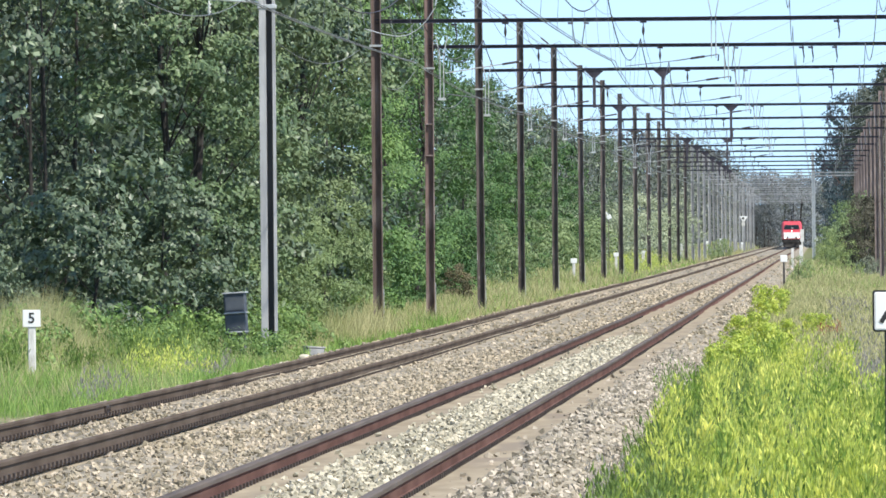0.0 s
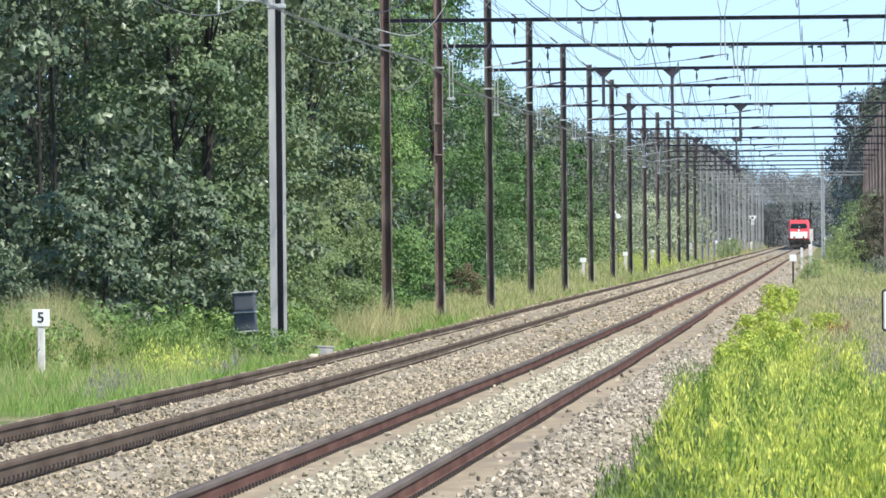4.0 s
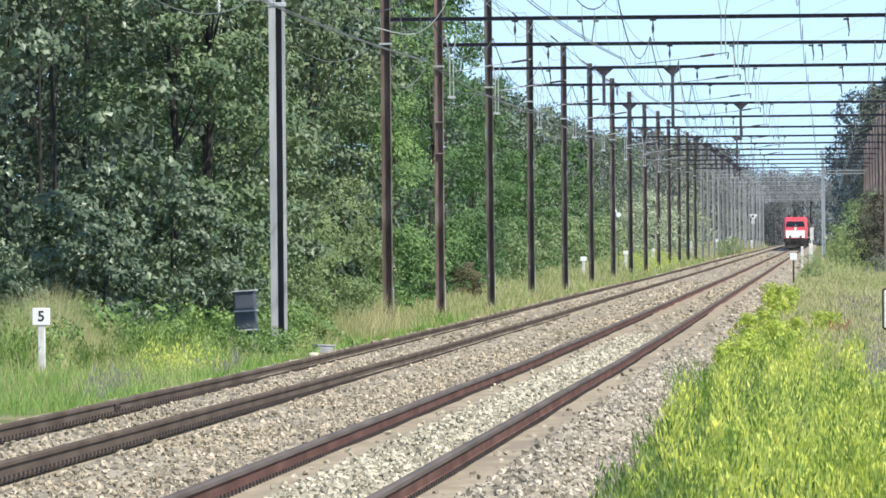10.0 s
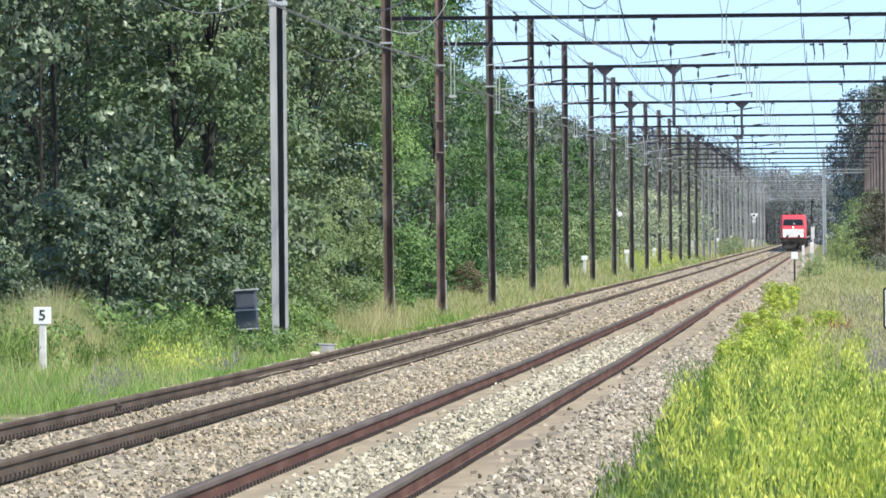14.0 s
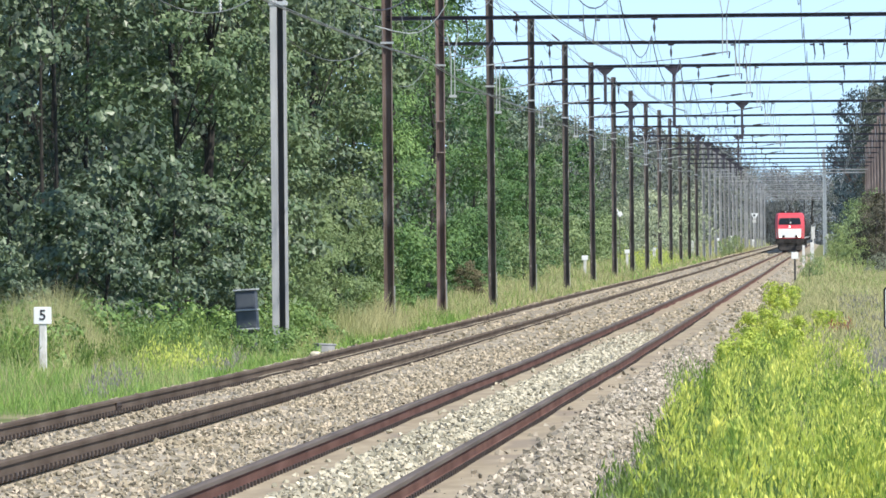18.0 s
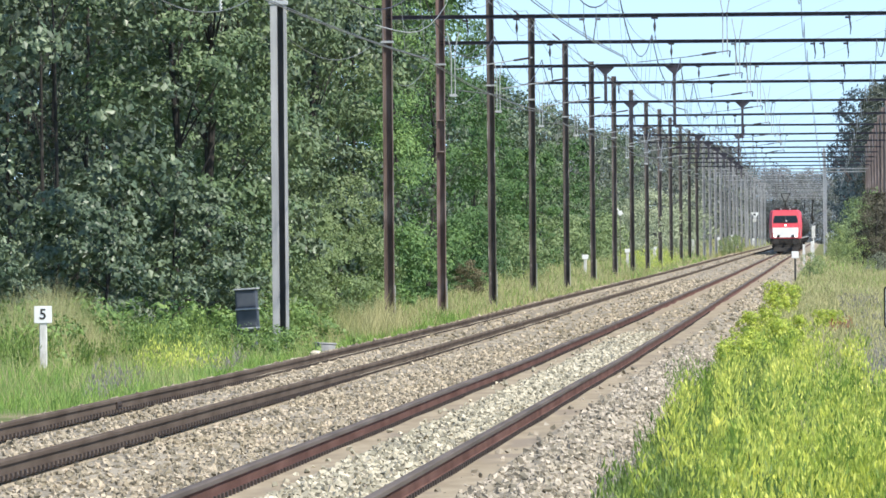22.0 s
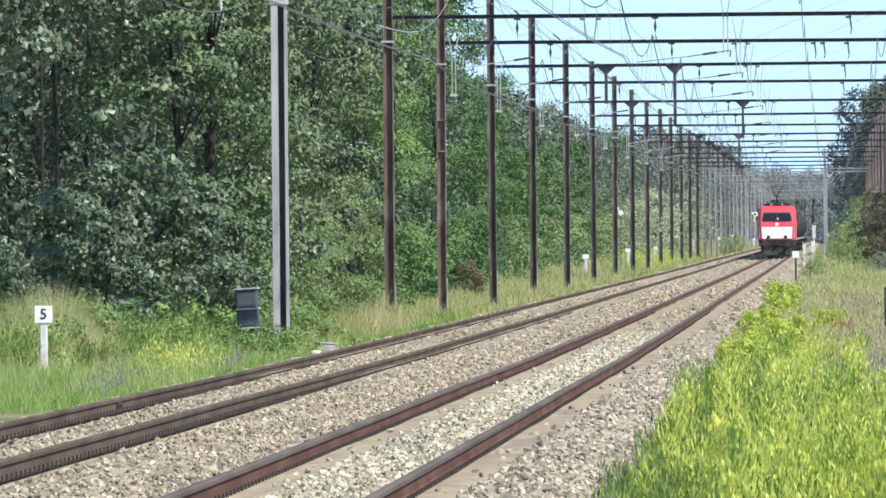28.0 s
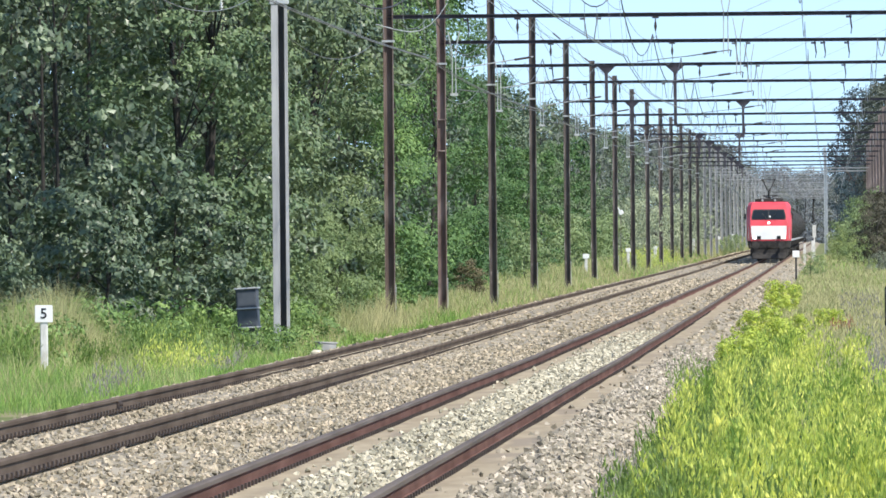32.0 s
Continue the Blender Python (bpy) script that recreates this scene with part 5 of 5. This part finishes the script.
part("plate", box(B(), (-0.05, -0.03, 3.88), (0.46, 0.03, 0.42)), M_POST, th, "small pale plate below the board")
at_ground(th, -9.9, 1650)


# ---------- the train ----------
def body_shell(levels, length):
    """A cab body from levels (z, half width, nose offset, corner depth), the same at both ends."""
    bm = B()
    rings = []
    for z, hw, nose, corner in levels:
        a = hw * 0.83
        pts = [(-a, nose), (a, nose), (hw, nose + corner), (hw, length - nose - corner), (a, length - nose), (-a, length - nose), (-hw, length - nose - corner), (-hw, nose + corner)]
        rings.append([bm.verts.new((x, y, z)) for x, y in pts])
    for r0, r1 in zip(rings, rings[1:]):
        for i in range(8):
            bm.faces.new((r0[i], r0[(i + 1) % 8], r1[(i + 1) % 8], r1[i]))
    bm.faces.new(rings[0][::-1]), bm.faces.new(rings[-1])
    bmesh.ops.recalc_face_normals(bm, faces=bm.faces)
    return bm


def slab(bm, pts, d=0.03):
    """A thin panel with front corners pts, d deep along +y."""
    a = [bm.verts.new(p) for p in pts]
    b = [bm.verts.new((p[0], p[1] + d, p[2])) for p in pts]
    n = len(pts)
    bm.faces.new(a), bm.faces.new(b[::-1])
    for i in range(n):
        bm.faces.new((a[i], b[i], b[(i + 1) % n], a[(i + 1) % n]))
    bmesh.ops.recalc_face_normals(bm, faces=bm.faces)
    return bm


def wheelset(parent, y, r=0.6):
    bm = B()
    for s in (-1, 1):
        rod(bm, (s * 0.69, y, r), (s * 0.82, y, r), r, 20)
    rod(bm, (-0.8, y, r), (0.8, y, r), 0.09, 8)
    return part("wheelset", bm, M_UNDER, parent)


def locomotive():
    th = tagged(new("locomotive"), "red electric locomotive with a white lower front, hauling tank wagons", "locomotive")
    L = 18.9
    levels = [(1.36, 1.45, 0.02, 0.62), (2.35, 1.49, 0.00, 0.62), (2.75, 1.49, 0.10, 0.60), (3.50, 1.46, 0.46, 0.56), (3.74, 1.41, 0.58, 0.52),
              (3.90, 1.33, 0.74, 0.46), (3.97, 1.2, 0.95, 0.4)]
    part("body", body_shell(levels, L), M_RED, th)
    part("skirt", body_shell([(0.85, 1.36, 0.12, 0.35), (1.355, 1.455, 0.03, 0.40)], L), M_UNDER, th, "black lower body")
    part("front_panel", slab(B(), [(-1.13, -0.02, 1.46), (1.13, -0.02, 1.46), (1.19, -0.02, 2.02), (1.19, -0.02, 2.36), (-1.19, -0.02, 2.36), (-1.19, -0.02, 2.02)], 0.05), M_LOCO_WHITE, th, "white lower front panel")
    surround = part("windscreen_surround", slab(B(), [(-1.13, 0.085, 2.78), (1.13, 0.085, 2.78), (1.16, 0.16, 2.95), (1.05, 0.36, 3.42), (0.96, 0.39, 3.47), (-0.96, 0.39, 3.47), (-1.05, 0.36, 3.42), (-1.16, 0.16, 2.95)], 0.05),
                    M_BLACK, th, "black rubber windscreen surround")
    # small white disc that paints a glint between the panes
    part("windscreen_glint", rod(B(), (0.08, 0.10, 2.98), (0.08, 0.13, 2.98), 0.07, 10), M_LOCO_WHITE, surround, "white disc painted in for a glint on the windscreen")
    for s in (-1, 1):
        w = part("windscreen", slab(B(), [(s * 0.04, 0.075, 2.83), (s * 1.06, 0.075, 2.83), (s * 1.09, 0.135, 2.96), (s * 0.98, 0.34, 3.41), (s * 0.04, 0.34, 3.41)], 0.04), M_GLASS, th, "dark windscreen pane")
        bm = rod(B(), (s * 0.12, 0.05, 2.80), (s * 0.45, 0.16, 3.2), 0.015, 5)
        part("wiper", bm, M_BLACK, w)
        part("horn", rod(B(), (s * 0.42, 0.85, 4.06), (s * 0.42, 1.3, 4.08), 0.07, 8), M_GALV, th, "pale roof horn")
        part("handrail", rod(B(), (s * 1.36, 0.12, 1.5), (s * 1.36, 0.16, 2.3), 0.02, 6), M_GALV, th)
        h = part("headlight", box(B(), (s * 0.66, -0.04, 1.58), (0.26, 0.06, 0.22), 0.02), M_BLACK, th)
        part("lens", rod(B(), (s * 0.66, -0.085, 1.58), (s * 0.66, -0.065, 1.58), 0.06, 12), M_GLASS, h)
        part("marker_lamp", rod(B(), (s * 0.96, -0.06, 1.60), (s * 0.96, -0.01, 1.60), 0.10, 12), M_LAMP, th, "lit white lamp")
        bf = rod(B(), (s * 0.875, -0.62, 1.06), (s * 0.875, -0.55, 1.06), 0.25, 16)
        rod(bf, (s * 0.875, -0.55, 1.06), (s * 0.875, 0.1, 1.06), 0.10, 10)
        part("buffer", bf, M_UNDER, th)
        for y in np.arange(3.6, 16.0, 1.55):
            part("side_grille", box(B(), (s * 1.487, y, 3.35), (0.02, 1.3, 0.42), 0.006), M_UNDER, th, "dark ventilation grille")
        part("side_window", box(B(), (s * 1.475, 1.7, 3.05), (0.03, 0.7, 0.6), 0.01), M_GLASS, th)
        part("mirror", box(B(), (s * 1.58, 1.1, 3.0), (0.10, 0.12, 0.4), 0.02), M_BLACK, th)
    part("top_lamp", rod(B(), (0, 0.0, 2.56), (0, 0.10, 2.56), 0.08, 12), M_LAMP, th, "white lamp under the windscreen")
    bm = box(B(), (0, 0.35, 1.10), (2.7, 0.5, 0.42), 0.04)
    box(bm, (0, 0.22, 0.66), (2.5, 0.12, 0.70), 0.03)
    box(bm, (0, -0.06, 0.34), (2.3, 0.10, 0.42), 0.03, Matrix.Rotation(radians(-18), 3, "X"))
    box(bm, (0, -0.12, 1.02), (0.12, 0.5, 0.14))
    part("buffer_beam", bm, M_UNDER, th)
    bm = box(B(), (0, L / 2, 0.72), (2.5, 6.0, 0.7), 0.05)
    part("equipment_box", bm, M_UNDER, th)
    for y in (2.9, 5.5, 13.4, 16.0):
        wheelset(th, y)
    for y in (4.2, 14.7):
        part("bogie", box(B(), (0, y, 0.62), (2.3, 4.2, 0.4), 0.06), M_UNDER, th)
    for y, w in ((2.2, 1.5), (4.5, 1.8), (7.0, 1.9), (9.4, 1.9), (12.0, 1.8)):
        part("roof_box", box(B(), (0, y, 4.07), (w, 1.5, 0.24), 0.04), M_UNDER, th)
    for y, up in ((2.8, 1.25), (15.8, 0.2)):
        bm = B()
        rod(bm, (0, y + 0.9, 4.2), (0, y - 0.6, 4.2 + up * 0.45), 0.06, 6)
        for s in (-1, 1):
            rod(bm, (s * 0.08, y - 0.6, 4.2 + up * 0.45), (s * 0.40, y + 0.5, 4.2 + up), 0.045, 6)
        box(bm, (0, y + 0.5, 4.24 + up), (1.0, 0.3, 0.04))
        box(bm, (0, y + 0.6, 4.17), (1.2, 1.5, 0.08))
        part("pantograph", bm, M_UNDER, th, "raised black pantograph" if up > 1 else "folded black pantograph")
    return th


def tank_wagon():
    th = tagged(new("tank_wagon"), "dark grey bogie tank wagon behind the locomotive", "wagon", "tank wagons of the train")
    L = 15.0
    bm = rod(B(), (0, 0.6, 2.55), (0, L - 0.6, 2.55), 1.42, 28)
    for y, s in ((0.6, -1), (L - 0.6, 1)):
        bmesh.ops.create_uvsphere(bm, u_segments=20, v_segments=8, radius=1.42, matrix=Matrix.Translation((0, y, 2.55)) @ Matrix.Diagonal((1, 0.3, 1, 1)))
    part("tank", bm, M_TANK, th, smooth=True)
    part("dome", rod(B(), (0, L / 2, 3.9), (0, L / 2, 4.2), 0.4, 14), M_TANK, th)
    bm = B()
    for s in (-1, 1):
        box(bm, (s * 0.95, L / 2, 1.12), (0.14, L, 0.3))
    for y in (0.1, L - 0.1, L / 2):
        box(bm, (0, y, 1.12), (2.6, 0.16, 0.32))
    part("underframe", bm, M_UNDER, th)
    for y in (0, L):
        for s in (-1, 1):
            part("buffer", rod(B(), (s * 0.875, y - 0.3, 1.06), (s * 0.875, y + 0.3, 1.06), 0.2, 10), M_UNDER, th)
    for y in (1.6, 3.4, L - 3.4, L - 1.6):
        wheelset(th, y, 0.46)
    bm = B()
    for s in (-1, 1):
        rod(bm, (s * 0.25, 0.15, 1.2), (s * 0.25, 0.15, 3.9), 0.03, 5)
    for i in range(8):
        rod(bm, (-0.25, 0.15, 1.4 + i * 0.32), (0.25, 0.15, 1.4 + i * 0.32), 0.02, 5)
    part("ladder", bm, M_GALV, th, "pale end ladder")
    part("walkway", box(B(), (0.9, L / 2, 1.32), (0.75, L - 1, 0.05)), M_GALV, th)
    return th


loco = locomotive()
wagon = tank_wagon()
wagons = [wagon] + [copy_thing(wagon, pose(0, 0, 0)) for _ in range(25)]


def motions():
    """The train comes towards the camera at about 110 km/h."""
    times = [0, 2, 4, 6, 8, 10, 12, 14, 16, 18, 20, 22, 24, 26, 28, 30, 32]

    def rows(back):
        out = []
        for t in times:
            y = 1790 - 30.5 * t + back
            slope = math.degrees(math.atan((zt(y + 15) - zt(y)) / 15.0))
            out.append((t, pose(RIGHT + float(xt(y)), y, float(zt(y)), slope, 0, 0)))
        return out

    walk(loco, rows(0))
    for i, w in enumerate(wagons):
        walk(w, rows(20.2 + i * 16.2))


motions()
